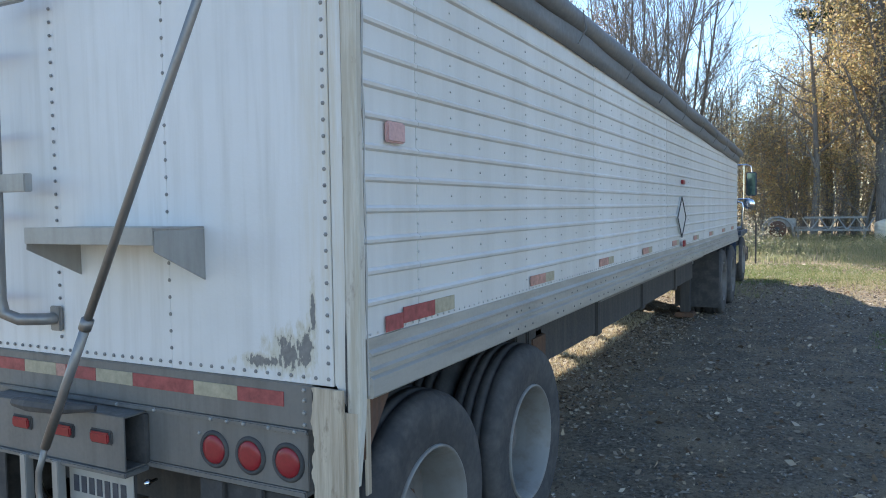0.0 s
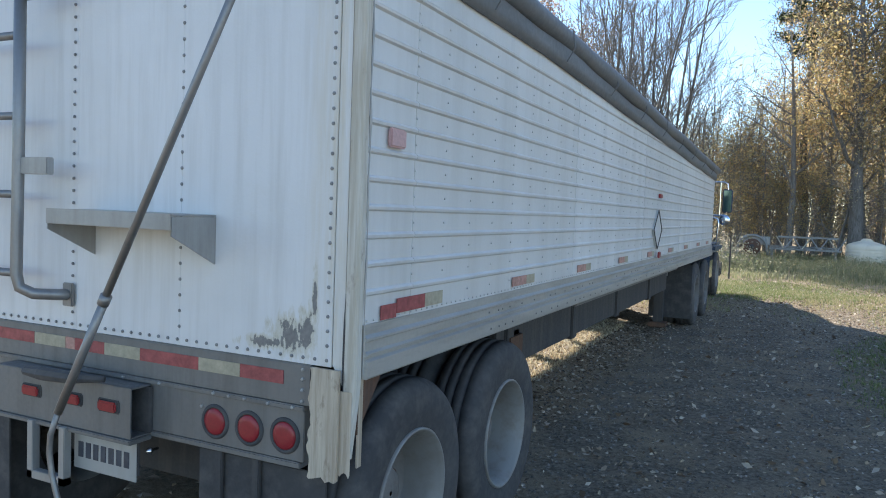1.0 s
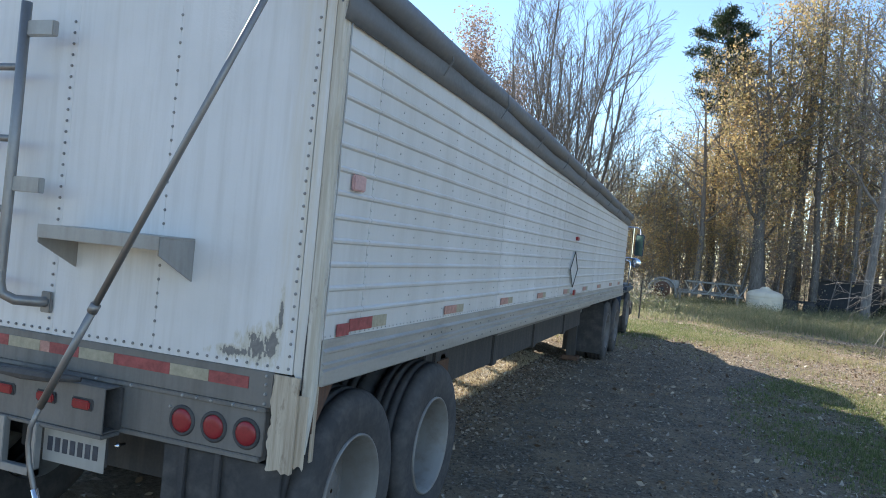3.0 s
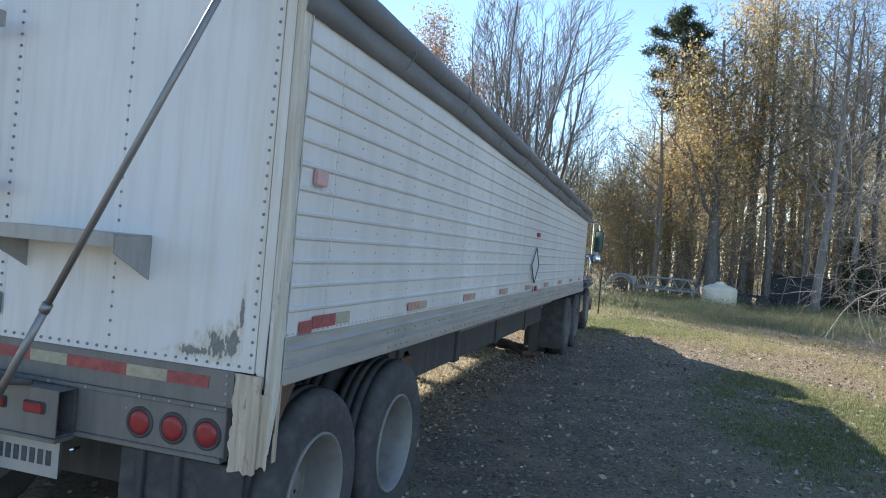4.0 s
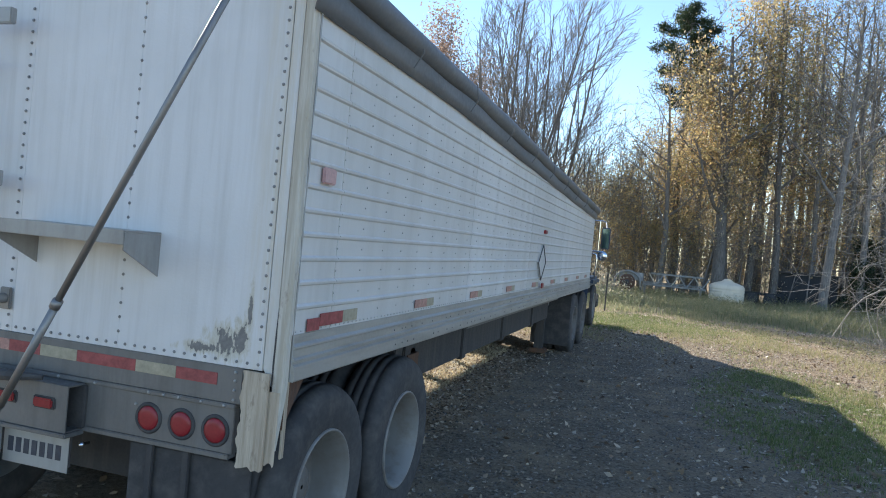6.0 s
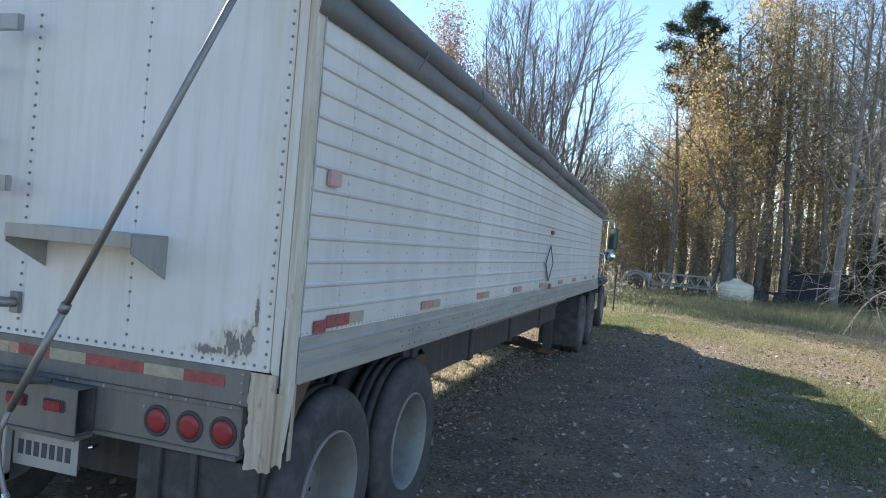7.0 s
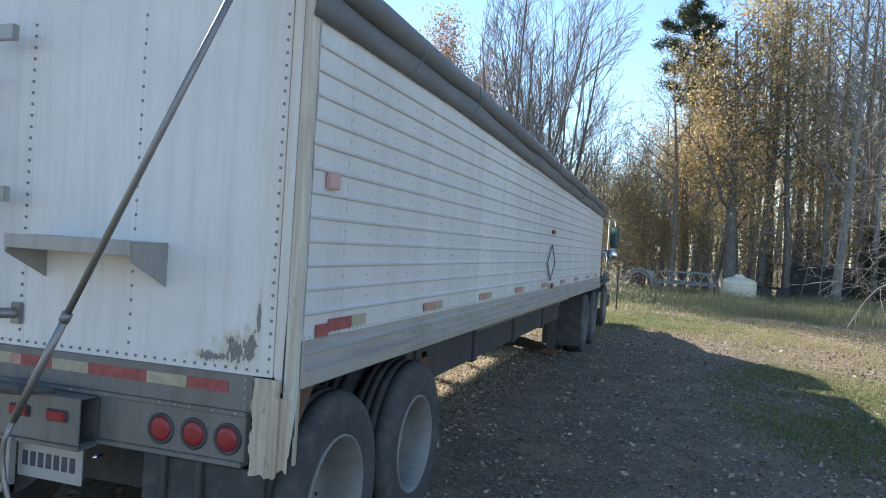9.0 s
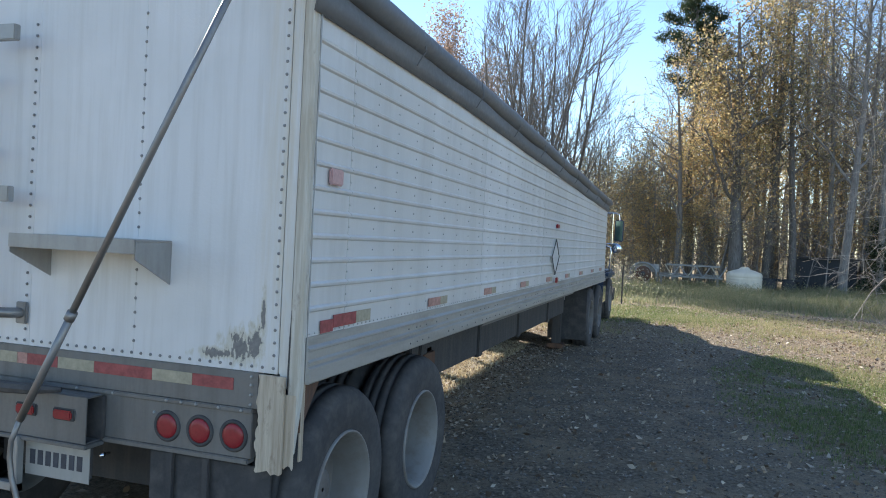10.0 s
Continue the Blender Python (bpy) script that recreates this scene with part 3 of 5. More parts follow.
for x in (-0.290, -0.455, -0.620, -WID + 0.290, -WID + 0.455, -WID + 0.620):
    at = Matrix.Translation((x, -0.007, 0.822)) @ facing
    bm = bmesh.new()
    lathe(bm, [(0.068, -0.004), (0.068, 0.003), (0.063, 0.009), (0.056, 0.010), (0.052, 0.006), (0.050, 0.001)], at, 30)
    tl = part("tail_lamp", bm, RUBBER, trailer, "round red tail lamp in black rubber ring", True)
    bm = bmesh.new()
    lathe(bm, [(0.052, 0.002), (0.052, 0.006), (0.046, 0.011), (0.030, 0.014), (0.012, 0.015)], at, 30)
    part("lens", bm, LENS_RED, tl, "", True)

# box for the three middle lamps, with the number plate under it
lamp_box = part("lamp_box", boxed((-1.78, -0.112, 0.720), (-0.955, -0.106, 0.922), 0.002), SILL, trailer, "dented grey open-ended box for the middle lamps")
part("box_top", boxed((-1.78, -0.1055, 0.916), (-0.955, -0.009, 0.922), 0.002), SILL, lamp_box)
part("box_floor", boxed((-1.78, -0.1055, 0.720), (-0.955, -0.009, 0.726), 0.002), SILL, lamp_box)
# black sheet put inside the box for the shade of its open end
part("box_shade_sheet", boxed((-1.77, -0.030, 0.727), (-0.945, -0.0095, 0.914), 0.002), RUBBER, trailer)
part("lamp_box_lip", boxed((-1.80, -0.125, 0.700), (-0.945, -0.012, 0.7185), 0.004), SILL, trailer)
for x in (-1.536, -1.285, -1.075):
    bm = boxed((x - 0.060, -0.119, 0.812), (x + 0.060, -0.109, 0.866), 0.006)
    mk = part("middle_lamp", bm, RUBBER, trailer)
    part("lens", boxed((x - 0.050, -0.128, 0.819), (x + 0.050, -0.1185, 0.859), 0.007), LENS_RED, mk)
plate = part("number_plate", boxed((-1.325, -0.072, 0.535), (-0.965, -0.068, 0.697), 0.0015), PLATE, trailer, "dirty white plate with dark bars of writing")
for k in range(7):
    x = -1.297 + k * 0.044
    part("plate_bar", boxed((x, -0.0745, 0.585), (x + 0.029, -0.0715, 0.650), 0.0006), INK, plate)
part("hitch_ball", lathe(bmesh.new(), [(0.006, -0.03), (0.006, 0.0), (0.012, 0.004), (0.014, 0.012), (0.010, 0.022), (0.003, 0.026)], Matrix.Translation((-0.925, -0.03, 0.663)) @ facing, 14), CHROME, trailer, "small bright chrome knob beside the plate", True)
part("plate_bracket", boxed((-1.335, -0.066, 0.56), (-0.960, -0.058, 0.7185), 0.002), DARK, trailer)
bm = bmesh.new()
for a, b in (((-1.515, -0.12, 0.70), (-1.515, -0.12, 0.49)), ((-1.515, -0.12, 0.49), (-1.32, -0.12, 0.49)), ((-1.32, -0.12, 0.49), (-1.32, -0.12, 0.70))):
    box(bm, tuple(min(p, q) - 0.018 for p, q in zip(a, b)), tuple(max(p, q) + 0.018 for p, q in zip(a, b)), 0.003)
part("step_frame", bm, GALV, trailer, "square pale steel step under the box")
bm = bmesh.new()
tube(bm, [(-1.54, -0.14, 0.925), (-1.37, -0.19, 0.945), (-1.20, -0.19, 0.95), (-1.08, -0.13, 0.948)], [0.018, 0.028, 0.024, 0.012], 8)
part("pole_holder", bm, RUBBER, trailer, "black rubber holder for the crank pole")

# folding shelf
shelf = part("shelf", boxed((-1.30, -0.225, 1.606), (-0.640, -0.004, 1.614), 0.002), GALV, trailer, "grey steel shelf with end gussets")
part("lip", boxed((-1.30, -0.231, 1.556), (-0.640, -0.2255, 1.6155), 0.002), GALV, shelf)
for x in (-1.30, -0.646):
    bm = bmesh.new()
    tri = [(-0.225, 1.605), (-0.225, 1.535), (-0.005, 1.425), (-0.005, 1.605)]
    f = [bm.verts.new((x, y, z)) for y, z in tri]
    b = [bm.verts.new((x + 0.006, y, z)) for y, z in tri]
    bm.faces.new(f), bm.faces.new(b[::-1])
    for k in range(4):
        bm.faces.new((f[k], b[k], b[(k + 1) % 4], f[(k + 1) % 4]))
    bmesh.ops.recalc_face_normals(bm, faces=bm.faces)
    part("gusset", bm, GALV, shelf)

# ladder
ladder = part("ladder", tube(bmesh.new(), [(-1.44, -0.01, 1.245), (-1.47, -0.05, 1.245), (-1.53, -0.115, 1.25), (-1.575, -0.145, 1.275), (-1.59, -0.15, 1.33), (-1.58, -0.15, 1.9), (-1.575, -0.15, 2.62)], 0.024, 12),
              STEEL, trailer, "grey tube ladder", True)
part("rail", tube(bmesh.new(), [(-2.12, -0.01, 1.245), (-2.08, -0.10, 1.25), (-2.02, -0.15, 1.33), (-2.02, -0.15, 2.62)], 0.024, 12), STEEL, ladder, "", True)
for z in (1.335, 1.665, 1.99, 2.32):
    part("rung", tube(bmesh.new(), [(-2.02, -0.15, z), (-1.58, -0.15, z)], 0.017, 10), STEEL, ladder, "", True)
for x, z in ((-1.445, 1.245), (-2.10, 1.245)):
    part("foot", boxed((x - 0.03, -0.022, z - 0.05), (x + 0.03, -0.005, z + 0.05), 0.004), STEEL, ladder)
for z in (1.785, 2.5):
    part("bracket", boxed((-1.575, -0.155, z - 0.035), (-1.40, -0.12, z + 0.035), 0.004), GALV, ladder)

# crank pole of the tarp, leaning across the tail
pole = tagged(new("crank_pole"), "grey steel tarp crank pole leaning across the trailer's tail", "crank pole")
part("shaft", tube(bmesh.new(), [(-0.10, -0.30, 2.725), (-0.86, -0.33, 1.28)], 0.0140, 12), STEEL, pole, "", True)
part("lower_shaft", tube(bmesh.new(), [(-0.84, -0.33, 1.31), (-1.085, -0.33, 0.86)], 0.0160, 12), STEEL, pole, "", True)
part("collar", tube(bmesh.new(), [(-0.838, -0.33, 1.318), (-0.856, -0.33, 1.285)], 0.021, 12), STEEL, pole, "", True)
part("joint", tube(bmesh.new(), [(-0.01, -0.02, 2.733), (-0.01, -0.24, 2.735), (-0.05, -0.29, 2.73), (-0.105, -0.30, 2.715)], 0.02, 10), STEEL, pole, "", True)
part("crank", tube(bmesh.new(), [(-1.08, -0.33, 0.87), (-1.125, -0.33, 0.77), (-1.130, -0.33, 0.70), (-1.115, -0.33, 0.62), (-1.08, -0.33, 0.53), (-1.055, -0.33, 0.47)], 0.011, 10), STEEL, pole, "", True)
part("grip", tube(bmesh.new(), [(-1.075, -0.33, 0.52), (-1.04, -0.33, 0.44), (-1.05, -0.33, 0.36), (-1.09, -0.33, 0.28)], 0.015, 10), CHROME, pole, "worn bright grip", True)

# floor pan, frame beams, hoppers and cross members
part("floor_pan", boxed((-WID + 0.02, 0.02, 1.205), (-0.03, LEN - 0.02, 1.225)), DARK, trailer)
part("front_wall", boxed((-WID, LEN - 0.03, 1.06), (-0.004, LEN + 0.01, 2.6 + top_drop(LEN)), 0.01), WHITE, trailer)
for x in (-0.80, -1.83):
    part("beam", boxed((x - 0.05, 0.05, 0.93), (x + 0.05, 3.0, 1.203), 0.006), DARK, trailer)
for y in np.arange(0.15, LEN, 0.62):
    part("cross_member", boxed((-WID + 0.06, y, 1.12), (-0.06, y + 0.05, 1.204), 0.004), DARK, trailer)


def hopper(y0, y1, zb):
    bm = bmesh.new()
    ym = 0.5 * (y0 + y1)
    up = [(-0.07, y0), (-0.07, y1), (-WID + 0.07, y1), (-WID + 0.07, y0)]
    dn = [(-0.75, ym - 0.45), (-0.75, ym + 0.45), (-WID + 0.95, ym + 0.45), (-WID + 0.95, ym - 0.45)]
    u = [bm.verts.new((x, y, 1.203)) for x, y in up]
    d = [bm.verts.new((x, y, zb)) for x, y in dn]
    for k in range(4):
        bm.faces.new((u[k], u[(k + 1) % 4], d[(k + 1) % 4], d[k]))
    bm.faces.new(d)
    bm.faces.new(u[::-1])
    bmesh.ops.recalc_face_normals(bm, faces=bm.faces)
    hp = part("hopper", bm, DARK, trailer, "dark sloping hopper underside")
    part("slide_gate", boxed((-WID + 1.0, ym - 0.5, zb - 0.05), (-0.66, ym + 0.5, zb - 0.002), 0.006), SILL, hp)


hopper(2.7, 5.3, 0.62)
hopper(6.2, 9.0, 0.62)
# deep dark plate stands in for the dark underside and covers the ground behind
part("frame_beam", boxed((-0.42, 2.25, 0.62), (-0.36, 9.1, 1.0), 0.008), DARK, trailer)
for y in (2.4, 4.0, 5.7, 7.6):
    part("beam_hanger", boxed((-0.44, y, 0.58 if y < 3 else 0.60), (-0.34, y + 0.14, 1.203), 0.01), DARK, trailer)
part("gearbox", boxed((-0.55, 2.42, 0.60), (-0.33, 2.72, 0.86), 0.03), RUST, trailer)
# made-up dark plate that keeps the space below the tail as dark as shade
part("rear_shade_plate", boxed((-1.88, 0.30, 0.42), (-0.75, 0.33, 1.203), 0.006), DARK, trailer)
part("side_skirt_beam", boxed((-0.16, 3.2, 0.985), (-0.10, 8.3, 1.10), 0.008), SILL, trailer)
for y in (0.95, 1.12, 2.15):
    for x in (-0.80, -1.83):
        part("spring_hanger", boxed((x - 0.06, y - 0.07, 0.62), (x + 0.06, y + 0.07, 0.929), 0.012), DARK, trailer)
part("brace", tube(bmesh.new(), [(-0.62, 2.2, 0.70), (-0.62, 2.75, 1.0)], 0.04, 8), DARK, trailer)
# two unseen far-side braces, added to throw stripes of shade on the ground
part("brace", tube(bmesh.new(), [(-1.97, 4.6, 0.55), (-1.97, 6.0, 1.15)], 0.045, 8), DARK, trailer)
part("brace", tube(bmesh.new(), [(-2.2, 6.6, 0.35), (-2.2, 7.5, 1.15)], 0.05, 8), DARK, trailer)
# unseen far-side posts, added to cast bars of shade across the sunlit ground
for y in (6.8, 8.1):
    part("shade_post", tube(bmesh.new(), [(-2.03, y, 0.22), (-2.03, y, 1.2)], 0.055, 8), DARK, trailer)
part("air_tank", tube(bmesh.new(), [(-0.75, 2.45, 0.86), (-1.6, 2.45, 0.86)], 0.13, 16), DARK, trailer, "", True)
for x in (-0.42, -2.17):
    flap = part("mud_flap", boxed((x - 0.30, 0.015, 0.14), (x + 0.30, 0.024, 0.70), 0.003), RUBBER, trailer, "black rubber mud flap")
for x in (-0.60, -0.42):
    part("flap_hanger", boxed((x - 0.016, -0.012, 0.42), (x + 0.016, 0.006, 0.713), 0.003), DARK, trailer)


def wheel_pair(parent, x_out, y, z, side=1, R=0.505, nuts=False, rim_paint=None):
    """Two tyres side by side on one hub; the outer rim is deeply dished. side 1: outer face towards +x."""
    axis = Matrix.Translation((x_out, y, z)) @ Matrix.Rotation(radians(90 * side), 4, 'Y')
    tyre = [(0.292, -0.012), (0.315, -0.002), (0.40, 0.004), (0.452, 0.000), (0.478, -0.012), (0.497, -0.040), (R, -0.075), (R - 0.012, -0.080), (R - 0.012, -0.086), (R, -0.091), (R + 0.002, -0.135),
            (R - 0.012, -0.138), (R - 0.012, -0.144), (R + 0.002, -0.147), (R, -0.190), (R - 0.012, -0.194), (R - 0.012, -0.20), (R, -0.205), (0.497, -0.235), (0.478, -0.262), (0.44, -0.272), (0.36, -0.268), (0.292, -0.255)]
    wheel = None
    for off in (0.0, -0.30):
        a = axis @ Matrix.Translation((0, 0, off))
        bm = bmesh.new()
        lathe(bm, tyre, a, 56, False)
        if wheel is None:
            wheel = new("wheel")
            wheel.parent = parent
        part("tyre", bm, RUBBER, wheel, "black truck tyre with dusty sidewall", True)
        bm = bmesh.new()
        if off == 0.0:
            rim = [(0.296, -0.016), (0.296, -0.002), (0.290, 0.004), (0.284, 0.0), (0.279, -0.012), (0.270, -0.030), (0.256, -0.07), (0.252, -0.19)]
        else:
            rim = [(0.296, -0.016), (0.290, 0.0), (0.272, -0.03), (0.268, -0.23), (0.290, -0.265)]
        lathe(bm, rim, a, 48, False)
        rm = part("rim", bm, rim_paint or RIM, wheel, "dark dished rim" if rim_paint else "dished pale rim with rust stains", True)
        if off == 0.0:
            bm = bmesh.new()
            lathe(bm, [(0.254, -0.185), (0.240, -0.205), (0.225, -0.215), (0.16, -0.222), (0.150, -0.195), (0.118, -0.190), (0.112, -0.150), (0.095, -0.125), (0.060, -0.115), (0.010, -0.113)], a, 40, False)
            part("wheel_disc", bm, DISC, rm, "grimy wheel disc and hub, coloured darker for the shade in the dish", True)
            if nuts:
                for k in range(10):
                    an = k * math.tau / 10
                    part("wheel_nut", lathe(bmesh.new(), [(0.017, 0.0), (0.017, 0.022), (0.010, 0.030)], a @ Matrix.Translation((0.136 * math.cos(an), 0.136 * math.sin(an), -0.195)), 6), RUST, rm)
    return wheel


for y in (0.545, 1.63):
    wheel_pair(trailer, -0.035, y, 0.45, 1, nuts=True)
    wheel_pair(trailer, -WID + 0.035, y, 0.45, -1)
    part("axle", tube(bmesh.new(), [(-WID + 0.3, y, 0.45), (-0.3, y, 0.45)], 0.065, 12), DARK, trailer, "", True)

# ---- tractor ahead of the trailer ----
truck = thing("semi_tractor", "dark blue truck tractor coupled ahead of the trailer", "truck")
part("chassis", boxed((-1.75, 9.65, 0.72), (-0.85, 15.9, 0.95), 0.01), DARK, truck)
wheel_pair(truck, -0.05, 11.42, 0.49, 1, rim_paint=DISC)
wheel_pair(truck, -WID + 0.05, 11.42, 0.49, -1, rim_paint=DISC)
part("axle", tube(bmesh.new(), [(-WID + 0.3, 11.42, 0.49), (-0.3, 11.42, 0.49)], 0.07, 10), DARK, truck)
wheel_pair(truck, -0.05, 10.13, 0.49, 1, rim_paint=DISC)
wheel_pair(truck, -WID + 0.05, 10.13, 0.49, -1, rim_paint=DISC)
part("axle", tube(bmesh.new(), [(-WID + 0.3, 10.13, 0.49), (-0.3, 10.13, 0.49)], 0.07, 10), DARK, truck)
for x in (-0.36, -WID + 0.36):
    part("mud_flap", boxed((x - 0.31, 9.50, 0.16), (x + 0.31, 9.51, 0.98), 0.003), RUBBER, truck, "black rubber mud flap")
wheel_pair(truck, -0.22, 15.2, 0.49, 1)
wheel_pair(truck, -WID + 0.22, 15.2, 0.49, -1)
bm = bmesh.new()
side_cab = [(12.25, 0.95), (12.25, 2.72), (12.4, 2.84), (13.45, 2.84), (13.6, 2.72), (14.1, 1.95), (14.1, 0.95)]
lo = [bm.verts.new((-2.27, y, z)) for y, z in side_cab]
hi = [bm.verts.new((-0.32, y, z)) for y, z in side_cab]
bm.faces.new(lo), bm.faces.new(hi[::-1])
for k in range(len(side_cab)):
    k1 = (k + 1) % len(side_cab)
    bm.faces.new((lo[k], hi[k], hi[k1], lo[k1]))
bmesh.ops.recalc_face_normals(bm, faces=bm.faces)
bmesh.ops.bevel(bm, geom=list(bm.edges), offset=0.05, segments=2, affect='EDGES')
part("cab", bm, BLUE, truck, "dark blue cab")
bm = bmesh.new()
side_hood = [(14.1, 0.9), (14.1, 1.90), (15.2, 1.72), (15.85, 1.40), (15.95, 0.75)]
lo = [bm.verts.new((-2.05, y, z)) for y, z in side_hood]
hi = [bm.verts.new((-0.54, y, z)) for y, z in side_hood]
bm.faces.new(lo), bm.faces.new(hi[::-1])
for k in range(len(side_hood)):
    k1 = (k + 1) % len(side_hood)
    bm.faces.new((lo[k], hi[k], hi[k1], lo[k1]))
bmesh.ops.recalc_face_normals(bm, faces=bm.faces)
bmesh.ops.bevel(bm, geom=list(bm.edges), offset=0.05, segments=2, affect='EDGES')
part("hood", bm, BLUE, truck)
part("side_window", boxed((-0.335, 12.6, 1.85), (-0.312, 13.4, 2.45), 0.008), GLASS_DARK, truck)
part("rear_window", boxed((-1.9, 12.235, 1.9), (-0.7, 12.258, 2.4), 0.008), GLASS_DARK, truck)
part("front_fender", boxed((-0.55, 14.3, 0.98), (-0.20, 15.9, 1.18), 0.06), BLUE, truck)
part("bumper", boxed((-2.4, 15.9, 0.40), (-0.19, 16.05, 0.75), 0.03), CHROME, truck)
part("fuel_tank", boxed((-0.66, 12.1, 0.45), (-0.16, 13.6, 0.98), 0.10), CHROME, truck, "bright round-cornered fuel tank")
part("quarter_fender", boxed((-0.62, 11.98, 0.62), (-0.06, 12.0, 1.03), 0.008), BLUE, truck)
mir = part("wing_mirror", boxed((0.015, 12.93, 1.82), (0.195, 12.99, 2.27), 0.02), BLUE, truck, "tall wing mirror with green glint")
part("glass", boxed((0.035, 12.922, 1.845), (0.175, 12.9285, 2.245), 0.003), MIRROR, mir)
part("mirror_arm", tube(bmesh.new(), [(-0.33, 12.96, 2.40), (0.02, 12.96, 2.405), (0.09, 12.96, 2.38), (0.11, 12.96, 2.26)], 0.014, 8), CHROME, mir)
part("mirror_arm", tube(bmesh.new(), [(-0.33, 12.96, 1.76), (0.07, 12.96, 1.77), (0.10, 12.96, 1.83)], 0.014, 8), CHROME, mir)
part("mirror_brace", tube(bmesh.new(), [(-0.03, 12.96, 2.40), (-0.03, 12.96, 1.76)], 0.012, 8), CHROME, mir)
part("round_mirror", lathe(bmesh.new(), [(0.10, 0.0), (0.10, 0.03), (0.06, 0.05), (0.02, 0.055)], Matrix.Translation((0.07, 12.95, 1.68)) @ facing, 18), CHROME, mir)
part("grab_rail", tube(bmesh.new(), [(-0.20, 12.72, 1.74), (-0.03, 12.72, 1.70), (-0.015, 12.72, 1.60), (-0.03, 12.72, 1.22), (-0.20, 12.72, 1.18)], 0.020, 8), CHROME, truck, "bright steel grab rail", True)

# landing legs of the trailer
for x in (-0.50, -WID + 0.50):
    lg = part("landing_leg", boxed((x - 0.07, 9.30, 0.10), (x + 0.07, 9.44, 1.203), 0.012), DARK, trailer, "dark square landing leg")
    part("foot_pad", boxed((x - 0.13, 9.24, 0.03), (x + 0.13, 9.50, 0.10), 0.012), RUST, lg)
    part("leg_plate", boxed((x + 0.072, 9.29, 0.80), (x + 0.10, 9.45, 1.06), 0.004), RIM, lg)

# ---- post, tank and old implement in the meadow ----
post = thing("fence_post", "thin dark steel fence post in the grass", "post", (-0.40, 20.9, ground_z(-0.40, 20.9)))
bm = bmesh.new()
box(bm, (-0.022, -0.004, -0.3), (0.022, 0.004, 1.17), 0.001)
box(bm, (-0.004, 0.004, -0.3), (0.004, 0.034, 1.17), 0.001)
part("upright", bm, DARK, post)
bm = bmesh.new()
domes(bm, [(0, -0.004, z) for z in np.arange(0.1, 1.15, 0.06)], (0, -1, 0), 0.008, 0.008)
tagged(part("stud", bm, RUST, post), kind="stuff")

tank = thing("water_tank", "cream plastic tank with a coned top in tall grass", "tank", (4.0, 34.0, ground_z(4.0, 34.0)))
bm = bmesh.new()
prof = [(0.70, 0.0), (0.76, 0.05)]
for k in range(6):
    z = 0.12 + k * 0.13
    prof += [(0.78, z), (0.78, z + 0.08), (0.765, z + 0.105)]
prof += [(0.77, 0.90), (0.70, 0.98), (0.45, 1.07), (0.24, 1.13), (0.22, 1.17), (0.20, 1.19)]
lathe(bm, prof, Matrix.Identity(4), 40)
part("shell", bm, TANK, tank, "", True)
bm = bmesh.new()
lathe(bm, [(0.17, 1.185), (0.17, 1.22), (0.12, 1.235)], Matrix.Identity(4), 24)
part("lid", bm, TANK, tank, "", True)
part("label_panel", boxed((-0.26, -0.795, 0.42), (0.26, -0.77, 0.66), 0.006), TANK, tank)

impl = thing("farm_implement", "old pale farm implement with lattice frame in tall grass", "farm machine", (1.45, 33.2, ground_z(1.45, 33.2)))
r3 = random.Random(12)
for name_, x0, x1, y0, z0 in (("front_beam", -1.2, 1.6, 0.0, 0.58), ("rear_beam", -1.2, 1.5, 0.8, 0.66), ("top_beam", -0.9, 1.5, 0.5, 1.10)):
    part(name_, boxed((x0, y0, z0), (x1, y0 + 0.08, z0 + 0.08), 0.01), IMPL, impl)
for k in range(8):
    x = -0.95 + k * 0.34
    a, b = (0.62, 1.14) if k % 2 else (1.14, 0.62)
    part("lattice_bar", tube(bmesh.new(), [(x, 0.05 if a < 1 else 0.54, a), (x + 0.34, 0.54 if b > 1 else 0.05, b)], 0.026, 6), PALE_TAPE if k % 3 == 0 else IMPL, impl)
for k in range(5):
    x = -0.8 + k * 0.5
    part("cross_bar", tube(bmesh.new(), [(x, 0.0, 0.64), (x + r3.uniform(0.2, 0.5), 0.85, 0.74)], 0.03, 6), IMPL, impl)
for x in (-1.1, 1.4):
    part("leg", boxed((x - 0.05, 0.3, 0.0), (x + 0.05, 0.4, 0.66), 0.008), IMPL, impl)
drum = part("drum", lathe(bmesh.new(), [(0.10, -0.16), (0.34, -0.16), (0.36, -0.12), (0.36, 0.12), (0.34, 0.16), (0.10, 0.16)], Matrix.Translation((-1.9, -0.05, 0.66)) @ facing, 28), RUST, impl, "dark rusty drum", True)
part("hub", lathe(bmesh.new(), [(0.12, 0.12), (0.10, 0.18), (0.05, 0.20)], Matrix.Translation((-1.9, -0.05, 0.66)) @ facing, 20), DARK, drum)
part("guard", tube(bmesh.new(), [(-2.55, 0.15, 0.30)] + [(-1.9 - 0.58 * math.cos(math.pi * k / 10), 0.15, 0.66 + 0.50 * math.sin(math.pi * k / 10)) for k in range(11)] + [(-1.25, 0.15, 0.30)], 0.06, 8), IMPL, impl, "grey curved guard over the drum", True)
part("hitch_plate", boxed((-2.3, 0.3, 0.75), (-1.2, 0.36, 1.12), 0.01), GALV, impl)


# low dark shed with a flat trailer bed beside it, among the trees
SHED = worn("dark_shed_boards", (0.040, 0.045, 0.052), (0.075, 0.075, 0.075), 0.8, 0.0, 0.7, (9, 9, 0.6))
shed = thing("dark_shed", "low dark board shed in the shade of the wood", "shed", (8.0, 38.4, ground_z(8.0, 38.4)))
